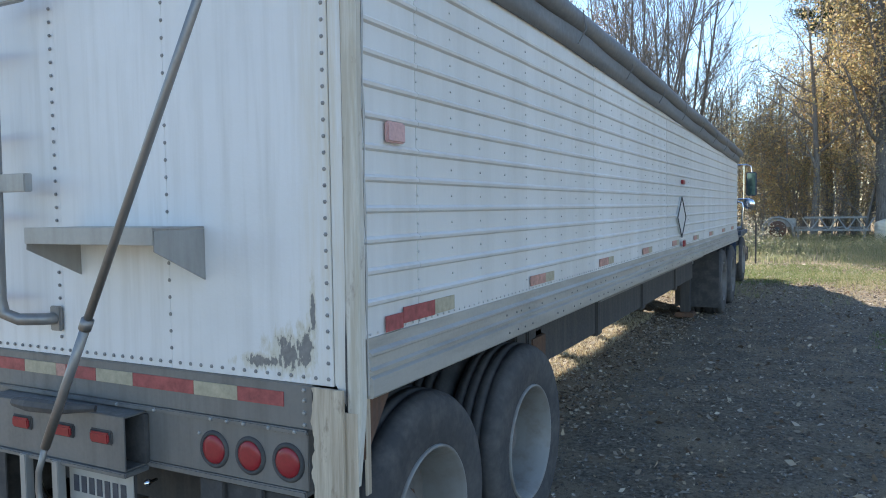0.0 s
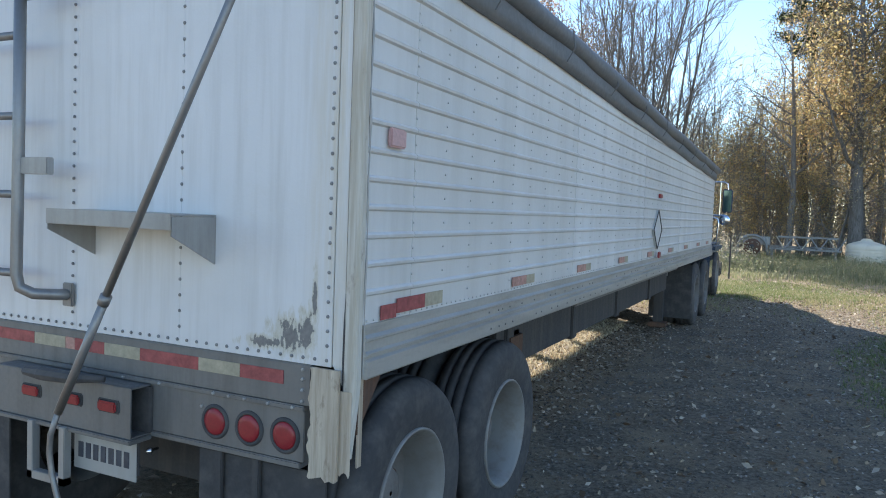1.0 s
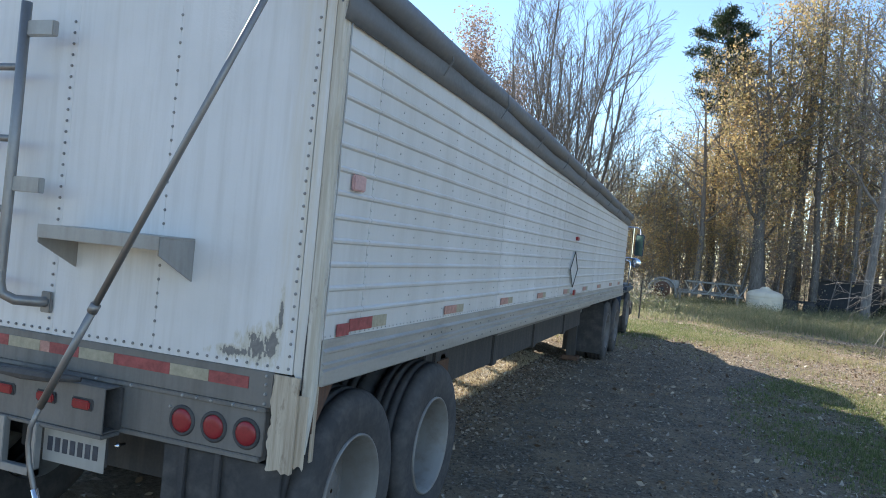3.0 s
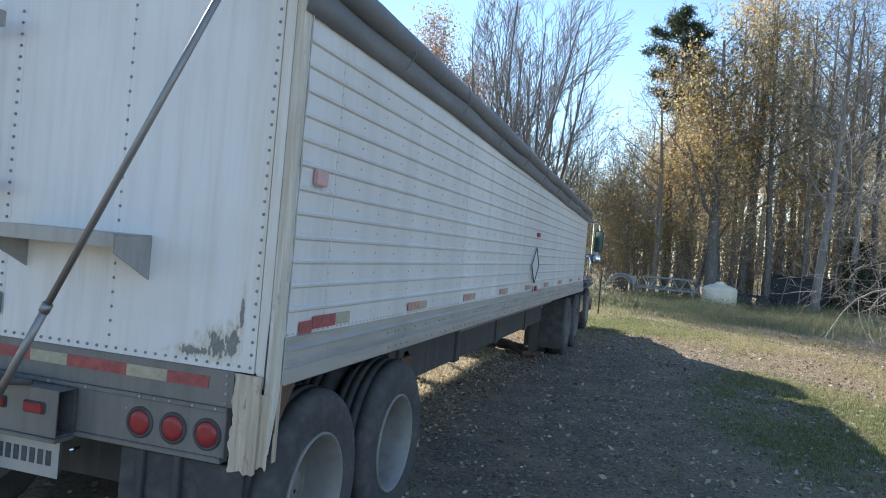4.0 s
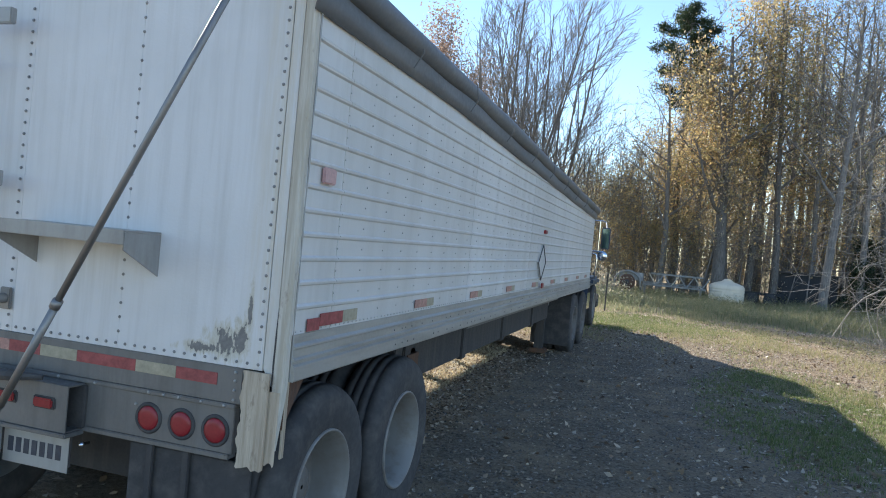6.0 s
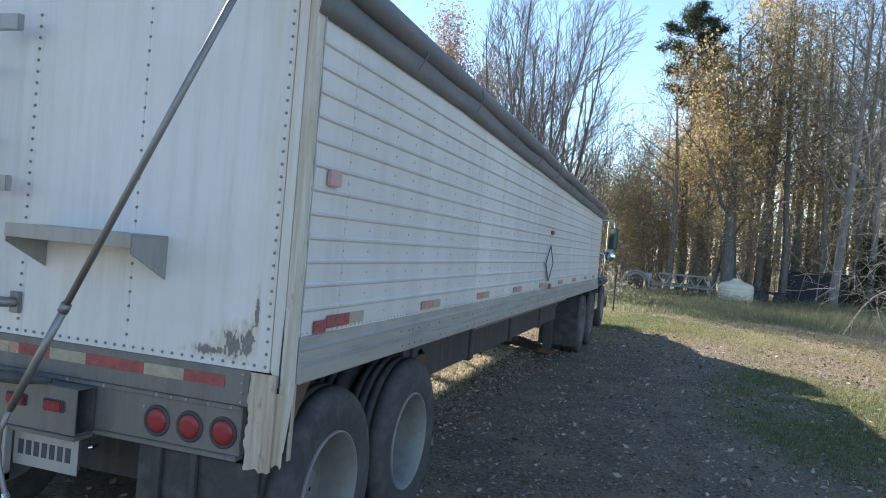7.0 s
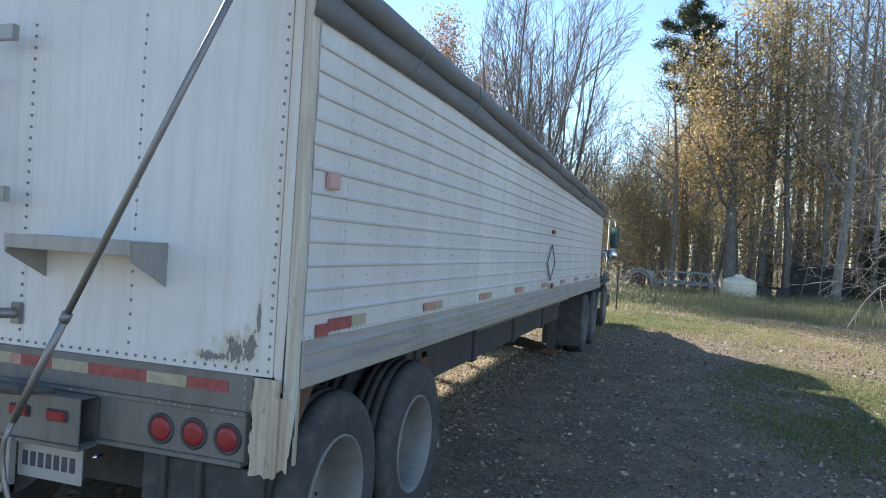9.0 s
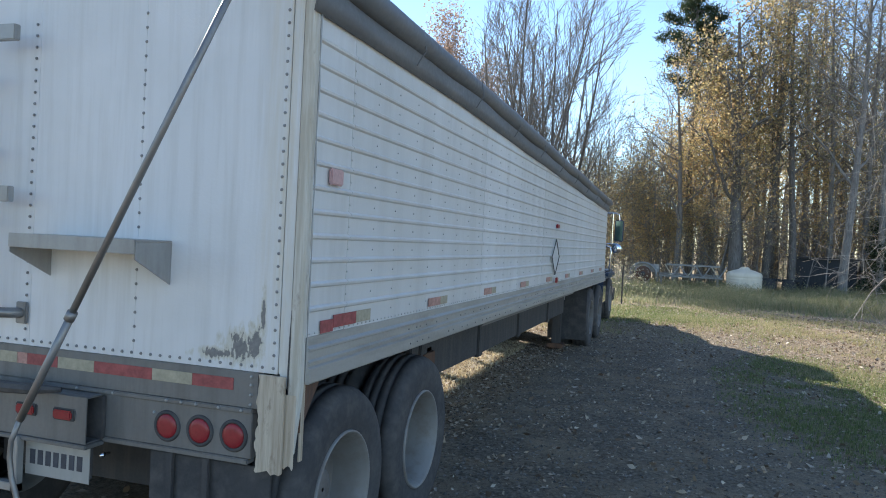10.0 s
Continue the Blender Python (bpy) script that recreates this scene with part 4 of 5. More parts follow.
part("wall", boxed((-1.45, 0.0, -0.1), (1.45, 2.2, 1.75), 0.01), SHED, shed)
for k in range(11):
    part("board", boxed((-1.46 + k * 0.265, -0.022, 0.0), (-1.46 + k * 0.265 + 0.255, -0.002, 1.74), 0.003), SHED, shed)
part("roof", boxed((-1.62, -0.18, 1.752), (1.62, 2.4, 1.83), 0.015), DARK, shed)
bed = thing("flat_trailer", "low dark flat trailer bed beside the shed", "trailer", (5.9, 37.8, ground_z(5.9, 37.8)))
part("deck", boxed((-1.3, -0.5, 0.55), (1.0, 0.7, 0.66), 0.01), SHED, bed)
for x in (-0.5, 0.4):
    part("wheel", lathe(bmesh.new(), [(0.08, -0.10), (0.30, -0.10), (0.34, -0.07), (0.34, 0.07), (0.30, 0.10), (0.08, 0.10)], Matrix.Translation((x, -0.42, 0.31)) @ facing, 20), RUBBER, bed, "", True)
for x in (-1.2, 0.9):
    part("stake", boxed((x - 0.03, -0.48, 0.0), (x + 0.03, -0.42, 1.0), 0.005), SHED, bed)


# ---- trees ----
class Wood:
    """Collects tapering branches and leaf places for one tree."""

    def __init__(self, seed):
        self.r = random.Random(seed)
        self.v, self.f, self.tips = [], [], []
        self.v2, self.f2 = [], []

    def limb(self, pts, rads, n, fine=False):
        vs, fs = (self.v2, self.f2) if fine else (self.v, self.f)
        base = len(vs)
        side = None
        for i, p in enumerate(pts):
            d = (pts[min(i + 1, len(pts) - 1)] - pts[max(i - 1, 0)]).normalized()
            if side is None:
                side = d.orthogonal().normalized()
            side = (side - d * side.dot(d)).normalized()
            up = d.cross(side)
            for k in range(n):
                a = k * math.tau / n
                vs.append(p + rads[i] * (math.cos(a) * side + math.sin(a) * up))
        for i in range(len(pts) - 1):
            for k in range(n):
                a, b = base + i * n + k, base + i * n + (k + 1) % n
                fs.append((a, b, b + n, a + n))

    def branch(self, p, d, length, rad, depth, o):
        r = self.r
        n = max(int(length / o["seg"]), 3)
        pts, rads = [p.copy()], [rad]
        d = d.normalized()
        for i in range(n):
            w = o["wander"] * (0.20 if depth == 0 else 1.0)
            d = (d + Vector((r.gauss(0, w), r.gauss(0, w), r.gauss(0, w) + o["rise"][min(depth, len(o["rise"]) - 1)]))).normalized()
            p = p + d * (length / n)
            pts.append(p.copy())
            rads.append(max(rad * (1 - 0.82 * (i + 1) / n), o["thin"]))
        self.limb(pts, rads, (7, 5, 4, 3, 3)[min(depth, 4)], depth > 0)
        if depth >= o["levels"]:
            self.tips.append((pts[-1], d))
            self.tips.append((pts[len(pts) // 2], d))
            return
        kids = o["kids"][min(depth, len(o["kids"]) - 1)]
        for k in range(kids):
            t = o["bare"][min(depth, len(o["bare"]) - 1)]
            t = t + (0.98 - t) * (k + r.random()) / kids
            i = min(int(t * n), n - 1)
            u = t * n - i
            q = pts[i].lerp(pts[i + 1], u)
            dd = (pts[i + 1] - pts[i]).normalized()
            side = dd.orthogonal().normalized()
            side.rotate(Matrix.Rotation(r.uniform(0, math.tau), 3, dd).to_quaternion())
            an = radians(r.uniform(*o["angle"]))
            nd = dd * math.cos(an) + side * math.sin(an)
            nl = length * r.uniform(*o["ratio"]) * (1 - 0.45 * t if depth == 0 else 1.0)
            self.branch(q, nd, nl, max(rads[i] * r.uniform(0.38, 0.6), o["thin"]), depth + 1, o)

    def leaves(self, per_tip, size, spread_r):
        rr = np.random.RandomState(self.r.randrange(9999))
        tips = np.array([t[0][:] for t in self.tips])
        if len(tips) == 0 or per_tip <= 0:
            return None
        c = np.repeat(tips, per_tip, 0)
        c = c + rr.normal(0, spread_r, c.shape)
        return leaf_quads(c, size, rr)


def leaf_quads(c, size, rr, flat=0.0):
    """Small pointed leaves, folded a little along the middle."""
    n = len(c)
    a = rr.normal(0, 1, (n, 3))
    a[:, 2] *= 1 - flat
    a /= np.linalg.norm(a, axis=1)[:, None] + 1e-9
    t = rr.normal(0, 1, (n, 3))
    if flat:
        t[:, 2] *= 1 - flat
    b = t - a * np.sum(a * t, 1)[:, None]
    b /= np.linalg.norm(b, axis=1)[:, None] + 1e-9
    up = np.cross(a, b)
    s = size * rr.uniform(0.6, 1.3, (n, 1))
    v = np.stack([c - a * s * 0.5, c + b * s * 0.25 + a * s * 0.08 + up * s * 0.10, c + a * s * 0.5, c - b * s * 0.25 + a * s * 0.08 + up * s * 0.10], 1).reshape(-1, 3)
    f = np.arange(4 * n).reshape(n, 4)
    return v, f


TALL = dict(seg=0.9, wander=0.11, rise=[0.10, 0.06, 0.05], thin=0.012, levels=3, kids=[15, 6, 5], bare=[0.34, 0.2, 0.15], angle=(30, 66), ratio=(0.26, 0.42))
WIDE = dict(seg=0.8, wander=0.13, rise=[0.06, 0.05, 0.04], thin=0.011, levels=3, kids=[13, 7, 5], bare=[0.30, 0.2, 0.15], angle=(34, 64), ratio=(0.28, 0.44))
POLE = dict(seg=0.9, wander=0.09, rise=[0.10, 0.06, 0.05], thin=0.010, levels=3, kids=[16, 5, 4], bare=[0.36, 0.2, 0.15], angle=(28, 60), ratio=(0.16, 0.30))
UNDER = dict(seg=0.5, wander=0.15, rise=[0.02, 0.04, 0.03], thin=0.007, levels=3, kids=[14, 6, 4], bare=[0.14, 0.2, 0.15], angle=(35, 72), ratio=(0.34, 0.54))
BARE = dict(seg=0.7, wander=0.06, rise=[0.015, 0.06, 0.06], thin=0.009, levels=3, kids=[11, 6, 5], bare=[0.16, 0.12, 0.10], angle=(18, 42), ratio=(0.30, 0.46))
DROOP = dict(seg=0.35, wander=0.14, rise=[0.0, -0.02, -0.045, -0.03], thin=0.0038, levels=3, kids=[34, 13, 9], bare=[0.08, 0.15, 0.12], angle=(45, 90), ratio=(0.40, 0.60))


def tree(name, label, at, seed, height, rad, opts, bark, leaf=None, per_tip=5, size=0.12, scatter=0.35, stems=1, lean=0.03, group="", kind=""):
    w = Wood(seed)
    for k in range(stems):
        a = k * math.tau / max(stems, 1) + w.r.random()
        tilt = lean if stems == 1 else w.r.uniform(0.04, 0.34)
        off = 0.0 if stems == 1 else w.r.uniform(0.15, 0.5)
        w.branch(Vector((off * math.cos(a), off * math.sin(a), -0.25)), Vector((tilt * math.cos(a), tilt * math.sin(a), 1)), height * (1 if stems == 1 else w.r.uniform(0.8, 1.05)), rad * (1 if stems == 1 else w.r.uniform(0.6, 1)), 0, opts)
    ob = thing(name, label, "tree", at, group, kind)
    tr = new("trunk", quick("trunk", np.array([v[:] for v in w.v]), w.f, bark, True))
    tr.parent = ob
    br = new("branching", quick("branching", np.array([v[:] for v in w.v2]), w.f2, bark, True))
    br.parent = ob
    if leaf:
        v, f = w.leaves(per_tip, size, scatter)
        cr = new("crown", quick("crown", v, f, leaf))
        cr.parent = ob
    return ob


def on_ground(x, y):
    return (x, y, ground_z(x, y))


BARE_L = "bare grey tree with many fine upright branches"
GOLD_L = "tall autumn tree with sparse golden leaves"
OLIVE_L = "slim woodland tree with thinning olive leaves"
TWIG_L = "slender leafless grey woodland tree"


def bearing(a, y):
    """A place on the ground in the direction a (degrees right of +y) from the lane's end."""
    return on_ground(1.45 + (y + 2.65) * math.tan(radians(a)), y)


bare_a = tree("bare_tree", BARE_L, on_ground(-6.7, 33.0), 21, 14.5, 0.14, BARE, BARK_DARK, stems=9, group="bare trees")
bare_b = tree("bare_tree", BARE_L, on_ground(-5.4, 36.0), 22, 14.0, 0.14, BARE, BARK_DARK, stems=8, group="bare trees")
russet = tree("russet_tree", "distant tree with thin russet autumn leaves", on_ground(-16.9, 54.0), 31, 17.2, 0.28, WIDE, BARK, RUSSET, 16, 0.24, 0.60)
gold_a = tree("golden_tree", GOLD_L, bearing(3.25, 36.5), 41, 13.6, 0.36, WIDE, BARK_DARK, GOLD, 6, 0.16, 0.42, group="autumn woods")
gold_b = tree("golden_tree", GOLD_L, bearing(0.9, 39.0), 42, 10.6, 0.19, WIDE, BARK, GOLD, 6, 0.16, 0.45, group="autumn woods")
gold_c = tree("golden_tree", GOLD_L, bearing(5.3, 38.6), 43, 16.3, 0.24, TALL, BARK_DARK, GOLD, 7, 0.16, 0.48, group="autumn woods")
olive_a = tree("woodland_tree", OLIVE_L, bearing(7.0, 38.0), 51, 15.0, 0.21, POLE, BARK_DARK, OLIVE, 4, 0.15, 0.40, group="autumn woods")
olive_b = tree("woodland_tree", OLIVE_L, bearing(10.15, 34.6), 52, 14.5, 0.22, TALL, BARK, OLIVE, 3, 0.125, 0.45, lean=0.0, group="autumn woods")
twig_a = tree("bare_woodland_tree", TWIG_L, bearing(11.3, 39.5), 54, 15.5, 0.20, TALL, BARK, group="autumn woods")
twig_b = tree("bare_woodland_tree", TWIG_L, bearing(5.9, 41.0), 55, 15.0, 0.18, POLE, BARK, group="autumn woods")
twig_c = tree("bare_woodland_tree", "bare grey tree with crooked spreading limbs", bearing(-0.85, 37.0), 57, 11.0, 0.19, WIDE, BARK, OLIVE, 1, 0.12, 0.3, lean=0.08, group="autumn woods")
under_a = tree("understorey_tree", "low spreading understorey tree with golden leaves", bearing(-2.6, 37.5), 58, 6.8, 0.075, UNDER, BARK, GOLD, 4, 0.14, 0.32, group="understorey")
under_b = tree("understorey_tree", "low twiggy understorey tree with few olive leaves", bearing(2.2, 36.8), 59, 6.2, 0.07, UNDER, BARK, BRUSH, 2, 0.13, 0.32, group="understorey")

rw = random.Random(77)


def plant(src, x, y, s):
    c = copy_thing(src, pose(x, y, ground_z(x, y), 0, 0, rw.uniform(0, 360)))
    c.scale = (s, s, s * rw.uniform(0.92, 1.08))
    return c


def crest(a):
    """How tall the wood stands, by its bearing: low towards the lane's end, high beyond the tank."""
    return 0.46 if a < -3.0 else (0.60 if a < -0.4 else 0.95)


# single trunks that stand out along the wood's edge
for src, a, y, sc in ((twig_b, -4.5, 40.0, 0.55), (twig_b, -4.0, 41.5, 0.50), (olive_a, -2.7, 42.0, 0.55), (twig_a, -1.3, 40.0, 0.62), (twig_b, 1.6, 39.5, 0.85), (gold_b, 3.85, 38.5, 1.05),
                      (twig_b, 4.6, 40.5, 1.0), (olive_a, 5.6, 40.0, 1.0), (twig_a, 7.7, 40.5, 1.0), (olive_a, 8.4, 42.0, 1.05), (twig_b, 9.3, 39.0, 1.0), (twig_a, 12.4, 37.5, 0.95),
                      (olive_a, 13.4, 40.0, 1.0), (twig_b, 14.6, 38.5, 1.0), (twig_a, 11.8, 43.0, 0.9), (bare_b, -6.0, 43.0, 0.66), (twig_a, 9.8, 41.5, 1.0), (twig_a, 13.2, 43.0, 1.05), (twig_b, 8.9, 45.0, 1.1), (twig_a, 10.6, 45.5, 1.1), (twig_b, 12.0, 42.0, 1.0),
                      (bare_b, -3.4, 45.0, 0.52), (bare_a, -1.9, 47.0, 0.55)):
    plant(src, *bearing(a, y)[:2], sc)
# understorey along the edge and inside
for k in range(20):
    a, y = -6.5 + k * 1.1 + rw.uniform(-0.4, 0.4), rw.uniform(36.8, 44.0)
    plant(under_a if rw.random() < 0.55 else under_b, *bearing(a, y)[:2], rw.uniform(0.6, 1.15) * (0.8 if a < 0 else 1.0))
for k in range(5):
    a, y = -6.5 + k * 1.1, rw.uniform(38.0, 44.0)
    plant(under_b if k % 3 else under_a, *bearing(a, y)[:2], rw.uniform(0.8, 1.1))
# the wood behind
kinds = [gold_a, gold_b, olive_a, olive_b, twig_a, twig_b, twig_a, olive_a]
for n_, a0, a1, y0, y1 in ((11, -5.0, 15.0, 44, 49), (10, -4.5, 16.0, 51, 57), (9, -4.0, 17.0, 60, 70)):
    for k in range(n_):
        a, y = a0 + (a1 - a0) * (k + rw.random()) / n_, rw.uniform(y0, y1)
        plant(rw.choice(kinds), *bearing(a, y)[:2], crest(a) * rw.uniform(0.85, 1.05) * (1.0 + 0.008 * (y - 40)))


def pine(name, label, at, seed, height, crown_from, width):
    r = random.Random(seed)
    w = Wood(seed)
    n = 14
    pts = [Vector((0.12 * math.sin(i * 0.8), 0.1 * math.cos(i * 0.7), -0.2 + height * i / n)) for i in range(n + 1)]
    w.limb(pts, [0.24 * (1 - 0.8 * i / n) for i in range(n + 1)], 7)
    cl = []
    for k in range(24):
        t = crown_from + (1 - crown_from) * (k + r.random()) / 24
        q = pts[min(int(t * n), n - 1)].lerp(pts[min(int(t * n) + 1, n)], t * n - int(t * n))
        a = k * 2.4 + r.uniform(-0.4, 0.4)
        u = (t - crown_from) / (1 - crown_from)
        ln = width * (0.45 + 0.75 * math.sin(math.pi * min(u * 0.8 + 0.15, 1))) * r.uniform(0.55, 1.0)
        e = q + Vector((math.cos(a) * ln, math.sin(a) * ln, ln * r.uniform(0.05, 0.45)))
        m = q.lerp(e, 0.5) + Vector((0, 0, -0.08 * ln))
        w.limb([q, m, e], [0.05, 0.035, 0.015], 4)
        for j in range(9):
            f = q.lerp(e, r.uniform(0.35, 1.08)) + Vector((r.gauss(0, 0.20), r.gauss(0, 0.20), r.gauss(0.05, 0.10)))
            cl.append(f)
    rr = np.random.RandomState(seed)
    c = np.repeat(np.array([p[:] for p in cl]), 90, 0)
    c = c + rr.normal(0, 1, c.shape) * np.array([0.17, 0.17, 0.13])
    ob = thing(name, label, "tree", at)
    tr = new("trunk", quick("trunk", np.array([v[:] for v in w.v]), w.f, BARK_DARK, True))
    tr.parent = ob
    v, f = needle_quads(c, rr)
    cr = new("crown", quick("crown", v, f, NEEDLE))
    cr.parent = ob
    return ob


def needle_quads(c, rr):
    n = len(c)
    a = rr.normal(0, 1, (n, 3)) + np.array([0, 0, 0.5])
    a /= np.linalg.norm(a, axis=1)[:, None]
    b = np.cross(a, rr.normal(0, 1, (n, 3)))
    b /= np.linalg.norm(b, axis=1)[:, None] + 1e-9
    s = rr.uniform(0.10, 0.22, (n, 1))
    v = np.stack([c - b * 0.022, c + b * 0.022, c + a * s + b * 0.010, c + a * s - b * 0.010], 1).reshape(-1, 3)
    return v, np.arange(4 * n).reshape(n, 4)


pine("pine_tree", "tall dark pine with an open tufted crown", on_ground(1.45, 40.5), 61, 15.8, 0.66, 1.8)



def evergreen(at, seed, height, width):
    """A dense dark shrub with a short trunk and an uneven cone of sprays."""
    w = Wood(seed)
    w.limb([Vector((0, 0, -0.2)), Vector((0.05, 0, height * 0.5)), Vector((0, 0.05, height))], [0.09, 0.06, 0.015], 6)
    r = np.random.RandomState(seed)
    c = []
    for k in range(60):
        t = r.uniform(0.02, 0.97)
        a = r.uniform(0, math.tau)
        d = width * (1.05 - t) ** 0.7 * r.uniform(0.45, 1.05)
        c.append(r.normal(0, 1, (60, 3)) * np.array([0.17, 0.17, 0.13]) + np.array([math.cos(a) * d, math.sin(a) * d, height * t]))
    ob = thing("evergreen_shrub", "dark green evergreen shrub at the wood's edge", "shrub", at, "evergreen shrubs")
    tr = new("trunk", quick("trunk", np.array([v[:] for v in w.v]), w.f, BARK_DARK, True))
    tr.parent = ob
    v, f = leaf_quads(np.concatenate(c), 0.10, r)
    cr = new("crown", quick("crown", v, f, NEEDLE))
    cr.parent = ob
    return ob


shrub = evergreen(on_ground(10.3, 37.4), 81, 2.6, 1.1)
for x, y, sc in ((12.4, 37.2, 1.5), (10.9, 39.6, 1.4), (11.6, 36.2, 0.9), (14.2, 38.0, 1.3)):
    k3 = copy_thing(shrub, pose(x, y, ground_z(x, y), 0, 0, rw.uniform(0, 360)))
    k3.scale = (sc, sc, sc * rw.uniform(0.85, 1.15))

# near tree whose pale drooping branches reach over the meadow's edge
tree("drooping_tree", "bare tree with long pale drooping branches", on_ground(8.8, 15.2), 71, 10.5, 0.11, DROOP, BARK_PALE, None, lean=0.10)


# ---- undergrowth, meadow, turf and fallen leaves ----
def blades(places, height, width, rr, per=4, bend=0.5):
    """Bent two-piece grass blades."""
    p = np.repeat(places, per, 0)
    n = len(p)
    p = p + np.concatenate([rr.normal(0, width * 3.0, (n, 2)), np.zeros((n, 1))], 1)
    an = rr.uniform(0, math.tau, n)
    h = (np.repeat(np.broadcast_to(height, len(places)), per) * rr.uniform(0.45, 1.15, n))[:, None]
    d = np.stack([np.cos(an), np.sin(an), np.zeros(n)], 1)
    q = np.stack([-np.sin(an), np.cos(an), np.zeros(n)], 1) * width
    up = np.array([0, 0, 1.0])
    m = p + up * h * 0.6 + d * h * 0.12 * bend
    e = p + up * h + d * h * bend * rr.uniform(0.2, 1.0, (n, 1))
    v = np.stack([p - q - up * 0.02, p + q - up * 0.02, m + q * 0.7, m - q * 0.7, e + q * 0.15, e - q * 0.15], 1).reshape(-1, 3)
    i = np.arange(n)[:, None] * 6
    f = np.concatenate([i + np.array([[0, 1, 2, 3]]), i + np.array([[3, 2, 4, 5]])], 0)
    return v, f


def scatter(n, x0, x1, y0, y1, rr, keep=None):
    out = []
    while len(out) < n:
        x, y = rr.uniform(x0, x1), rr.uniform(y0, y1)
        if keep is None or rr.uniform() < keep(x, y):
            out.append((x, y, ground_z(x, y)))
    return np.array(out)


def in_lane(x, y):
    """1 on the bare lane beside and under the trailer, 0 out on the turf."""
    a = min(max((x + 0.5 * noise.noise((y * 0.5, x * 0.5, 9.0)) - 2.6) / 1.2, 0), 1)
    b = min(max((y - 11.0) / 3.5, 0), 1)
    return 1 - max(a, b)


def meadow_keep(x, y):
    edge = 20.5 + 0.10 * x + 1.2 * noise.noise((x * 0.4, 0, 5.0))
    return min(max((y - edge) / 2.0, 0), 1) * (0.55 + 0.6 * noise.noise((x * 0.5, y * 0.35, 2.0)) + 0.35)


rr = np.random.RandomState(5)
def meadow_height(p):
    """Low at the mown edge, uneven further out."""
    return np.array([(0.13 + 0.30 * min(max((y - 20.5 - 0.10 * x) / 4.5, 0), 1)) * (0.85 + 0.75 * noise.noise((x * 0.45, y * 0.45, 8.0))) for x, y, z in p])


tufts = scatter(19000, -7, 22, 17.5, 38, rr, meadow_keep)
v, f = blades(tufts, meadow_height(tufts), 0.0065, rr, 5, 0.8)
tagged(new("meadow_grass", quick("meadow_grass", v, f, MEADOW)), "tall dry meadow grass and weeds", "grass", kind="stuff")
c = scatter(2600, -7, 22, 18.5, 37, rr, meadow_keep)
c = np.repeat(c, 9, 0)
c = c + np.stack([rr.normal(0, 0.07, len(c)), rr.normal(0, 0.07, len(c)), rr.uniform(0.12, 0.58, len(c))], 1)
v, f = leaf_quads(c, 0.055, rr)
tagged(new("meadow_weeds", quick("meadow_weeds", v, f, MEADOW)), "leafy seeding weeds among the grass", "weeds", kind="stuff")


v, f = blades(scatter(14000, -2, 14, 8.5, 23, rr, lambda x, y: (1 - in_lane(x, y)) * max(0.25 + 1.2 * noise.noise((x * 0.7, y * 0.5, 6.0)), 0.04)), 0.075, 0.0035, rr, 4, 0.9)
tagged(new("dry_grass", quick("dry_grass", v, f, DRY)), "thin dry yellowing grass among fallen leaves", "grass", kind="stuff")


# straw added only to brighten the sunlit strip under the trailer
v, f = blades(scatter(4500, -2.4, -0.95, 3.8, 9.6, rr), 0.045, 0.005, rr, 3, 1.6)
tagged(new("brightening_straw", quick("brightening_straw", v, f, STRAW)), "pale dry straw added to brighten the sunlit soil under the trailer", "straw", kind="stuff")


def oval_at(x, y, cx, cy, rx, ry):
    return min(max((1.2 - math.hypot((x - cx) / rx, (y - cy) / ry)) / 0.6, 0), 1)


def turf_keep(x, y):
    g = noise.noise((x * 0.9 + 3, y * 0.6, 1.0))
    return min(oval_at(x, y, 3.4, 7.4, 1.4, 3.4) * max(0.42 + 0.45 * g + 0.5 * noise.noise((x * 3.1, y * 2.6, 4.0)), 0.0) + max(g - 0.15, 0) * 0.25 * (1 - in_lane(x, y)), 1)


v, f = blades(scatter(11000, 1.8, 12, 2.0, 21, rr, turf_keep), 0.038, 0.0035, rr, 4, 0.8)
tagged(new("turf", quick("turf", v, f, TURF)), "short patchy green turf", "grass", kind="stuff")
v, f = blades(scatter(7000, -3, 4, 14.5, 21.5, rr, lambda x, y: oval_at(x, y, 0.3, 17.6, 2.6, 2.8) + 0.1), 0.06, 0.004, rr, 4, 0.8)
tagged(new("turf", quick("turf", v, f, TURF)), "short sunlit turf past the truck", "grass", kind="stuff")


def litter_keep(x, y):
    return 0.40 + 0.60 * (1 - in_lane(x, y)) if x > -0.1 else 0.35


# the third lot thickens the litter under the trailer to brighten its sunlit strip
for n_, size, area in ((9000, 0.075, (-3.0, 10, -1.0, 21)), (26000, 0.048, (-3.0, 10, -1.0, 21)), (4000, 0.05, (-2.2, -0.3, 3.5, 9.8)), (42000, 0.026, (-1.5, 8, -0.5, 15))):
    c = scatter(n_, *area, rr, litter_keep)
    c[:, 2] += 0.2 * size
    v, f = leaf_quads(c, size, rr, 0.72)
    tagged(new("fallen_leaves", quick("fallen_leaves", v, f, LITTER)), "dry brown leaves strewn over the soil" if size > 0.03 else "crumbled leaf bits and chaff on the soil", "leaves", kind="stuff")


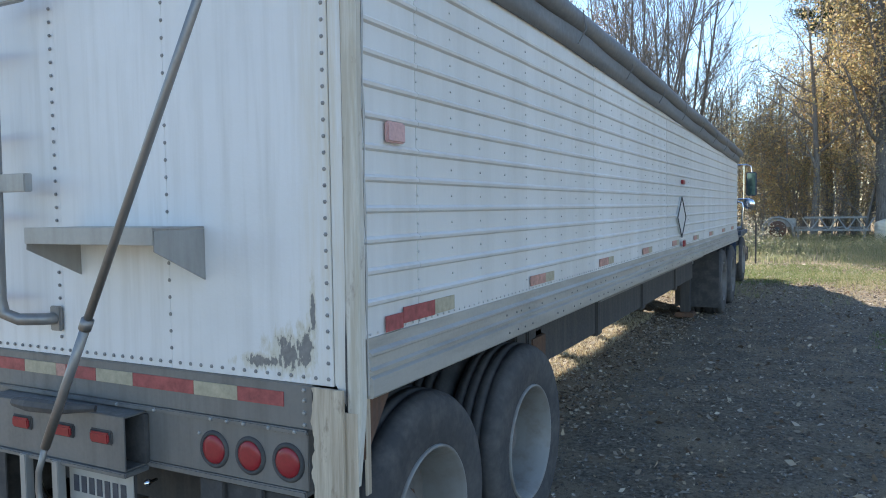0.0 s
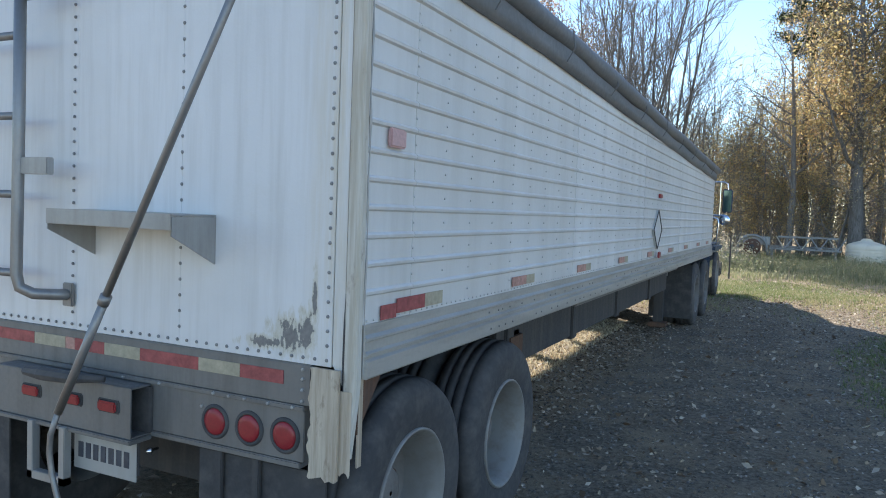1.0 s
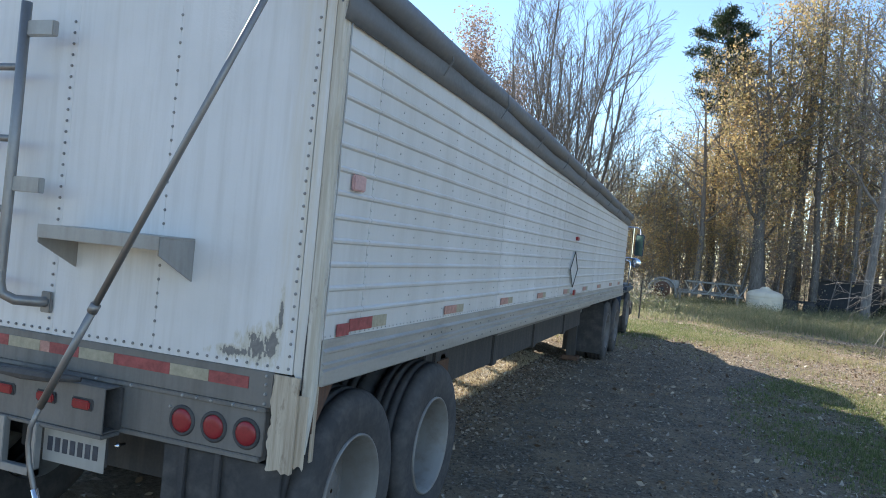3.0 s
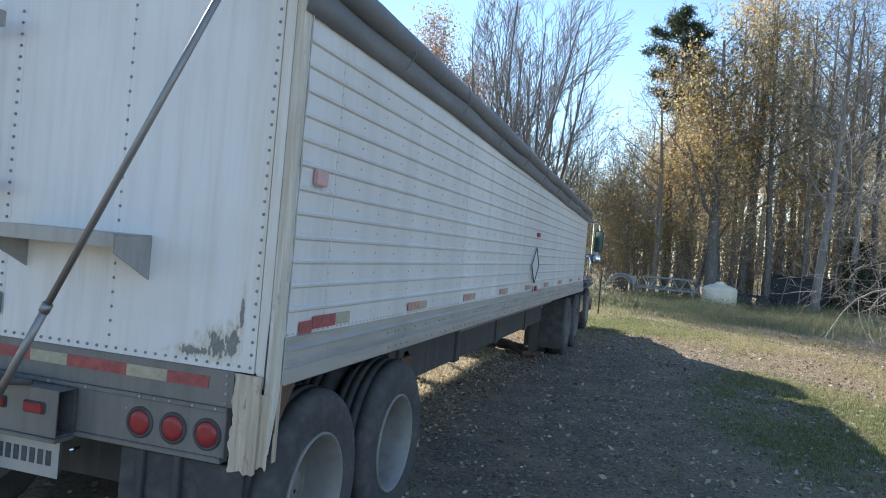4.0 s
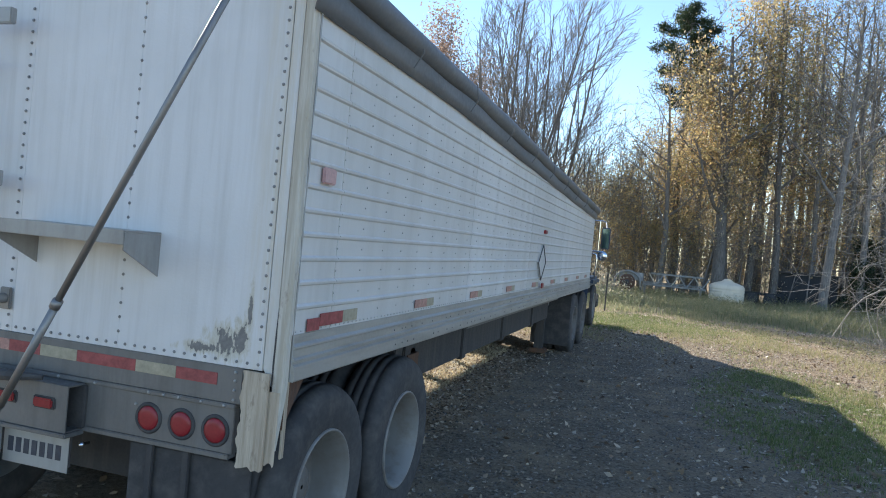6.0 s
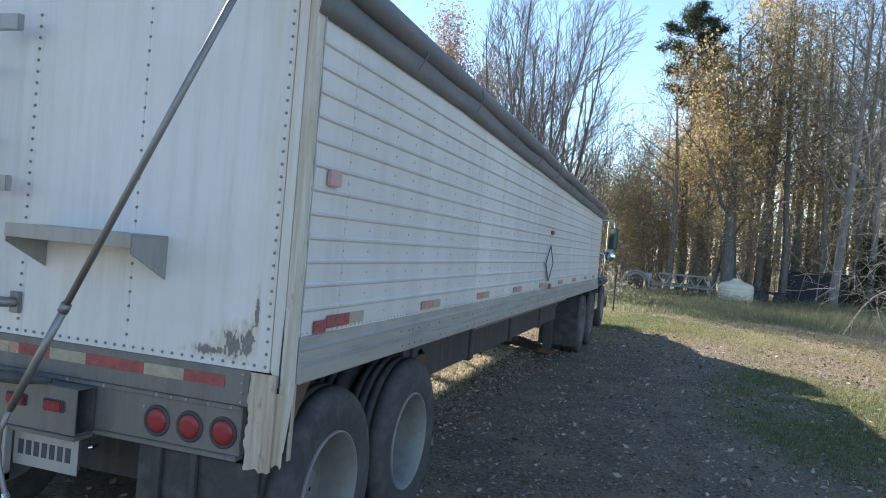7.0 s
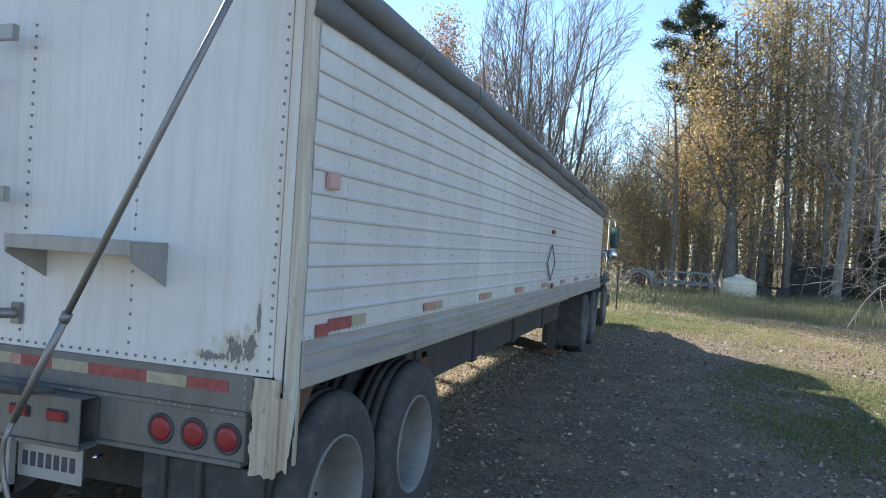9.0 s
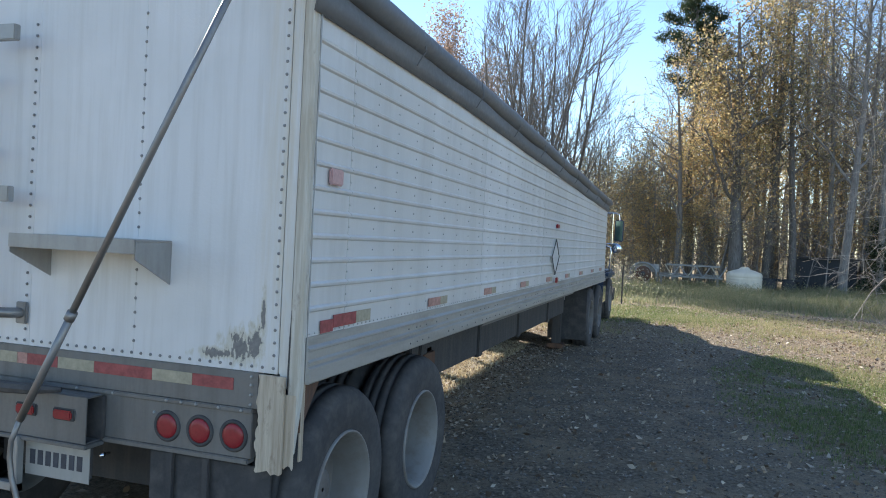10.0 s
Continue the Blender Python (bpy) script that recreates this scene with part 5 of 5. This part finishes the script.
def clods():
    """Small uneven lumps of soil and gravel."""
    p = scatter(15000, -1.5, 6.5, -0.5, 15, rr, lambda x, y: 0.3 + 0.7 * in_lane(x, y))
    n = len(p)
    base = np.array([(1, 0, 0), (0, 1, 0), (-1, 0, 0), (0, -1, 0), (0, 0, 1), (0, 0, -1)], float)
    sz = rr.uniform(0.006, 0.020, (n, 1, 1)) * rr.uniform(0.6, 1.3, (n, 6, 1))
    an = rr.uniform(0, math.tau, n)
    rot = np.zeros((n, 3, 3))
    rot[:, 0, 0], rot[:, 0, 1], rot[:, 1, 0], rot[:, 1, 1], rot[:, 2, 2] = np.cos(an), -np.sin(an), np.sin(an), np.cos(an), 0.7
    v = (np.einsum('nij,kj->nki', rot, base) * sz + p[:, None, :]).reshape(-1, 3)
    tri = np.array([(0, 1, 4), (1, 2, 4), (2, 3, 4), (3, 0, 4), (1, 0, 5), (2, 1, 5), (3, 2, 5), (0, 3, 5)])
    f = (np.arange(n)[:, None, None] * 6 + tri[None]).reshape(-1, 3)
    tagged(new("soil_clods", quick("soil_clods", v, f, CLOD)), "small clods and gravel in the lane", "gravel", kind="stuff")


clods()

# brush below the woods
c = []
for k in range(80):
    x, y = rr.uniform(-8, 26), rr.uniform(37.5, 48)
    h, w2 = rr.uniform(0.6, 1.8), rr.uniform(0.5, 1.2)
    n = int(100 * h)
    q = rr.normal(0, 1, (n, 3)) * np.array([w2 * 0.5, w2 * 0.5, h * 0.28]) + np.array([x, y, h * 0.5 + 0.2])
    c.append(q)
for k in range(16):
    x, y = rr.uniform(-4, 0.3), rr.uniform(24.0, 32.0)
    h, w2 = rr.uniform(0.7, 1.5), rr.uniform(0.4, 0.8)
    c.append(rr.normal(0, 1, (int(85 * h), 3)) * np.array([w2 * 0.6, w2 * 0.5, h * 0.27]) + np.array([x, y, h * 0.55]))
for k in range(130):
    x, y = rr.uniform(-8, 34), rr.uniform(48.0, 74)
    h, w2 = rr.uniform(1.0, 3.0), rr.uniform(1.0, 2.0)
    c.append(rr.normal(0, 1, (int(70 * h), 3)) * np.array([w2 * 0.6, w2 * 0.6, h * 0.3]) + np.array([x, y, h * 0.45]))
v, f = leaf_quads(np.concatenate(c), 0.11, rr)
tagged(new("brush", quick("brush", v, f, BRUSH)), "tangled brush and saplings below the woods", "brush", kind="stuff")
c = []
w = Wood(99)
for k in range(240):
    x, y = w.r.uniform(-9, 28), w.r.uniform(36.5, 50)
    p = Vector((x, y, 0.0))
    e = p + Vector((w.r.gauss(0, 0.6), w.r.gauss(0, 0.5), w.r.uniform(2, 7)))
    mid = p.lerp(e, 0.5) + Vector((w.r.gauss(0, 0.15), 0, 0))
    w.limb([p, mid, e], [w.r.uniform(0.02, 0.055), 0.022, 0.008], 4)
    for q in range(9):
        b0 = mid.lerp(e, w.r.random()) if q % 3 else p.lerp(mid, w.r.uniform(0.3, 1))
        b1 = b0 + Vector((w.r.gauss(0, 0.6), w.r.gauss(0, 0.5), w.r.uniform(0.0, 0.9)))
        w.limb([b0, b0.lerp(b1, 0.5) + Vector((0, 0, 0.08)), b1], [0.012, 0.010, 0.006], 3)
tagged(new("saplings", quick("saplings", np.array([q[:] for q in w.v]), w.f, BARK, True)), "thin bare saplings in the wood's edge", "saplings", kind="stuff")

# far woods close the horizon
w = Wood(123)
c = []
for k in range(420):
    a = w.r.uniform(-75, 75)
    d = w.r.uniform(80, 135)
    x, y = d * math.sin(radians(a)), d * math.cos(radians(a))
    if a < -25 and d < 120:
        continue
    h = w.r.uniform(10, 16) if a > -25 else w.r.uniform(8, 12)
    w.limb([Vector((x, y, -0.5)), Vector((x + w.r.gauss(0, 0.4), y, h * 0.6)), Vector((x + w.r.gauss(0, 0.8), y, h))], [0.28, 0.18, 0.04], 5)
    n = 240
    c.append(rr.normal(0, 1, (n, 3)) * np.array([1.9, 1.9, h * 0.24]) + np.array([x, y, h * 0.55]))
far = tagged(new("far_woods"), "distant autumn woods behind the meadow", "woods", kind="stuff")
t2 = new("trunk", quick("trunk", np.array([q[:] for q in w.v]), w.f, BARK_DARK, True))
t2.parent = far
v, f = leaf_quads(np.concatenate(c), 0.5, rr)
k2 = new("crown", quick("crown", v, f, BRUSH))
k2.parent = far
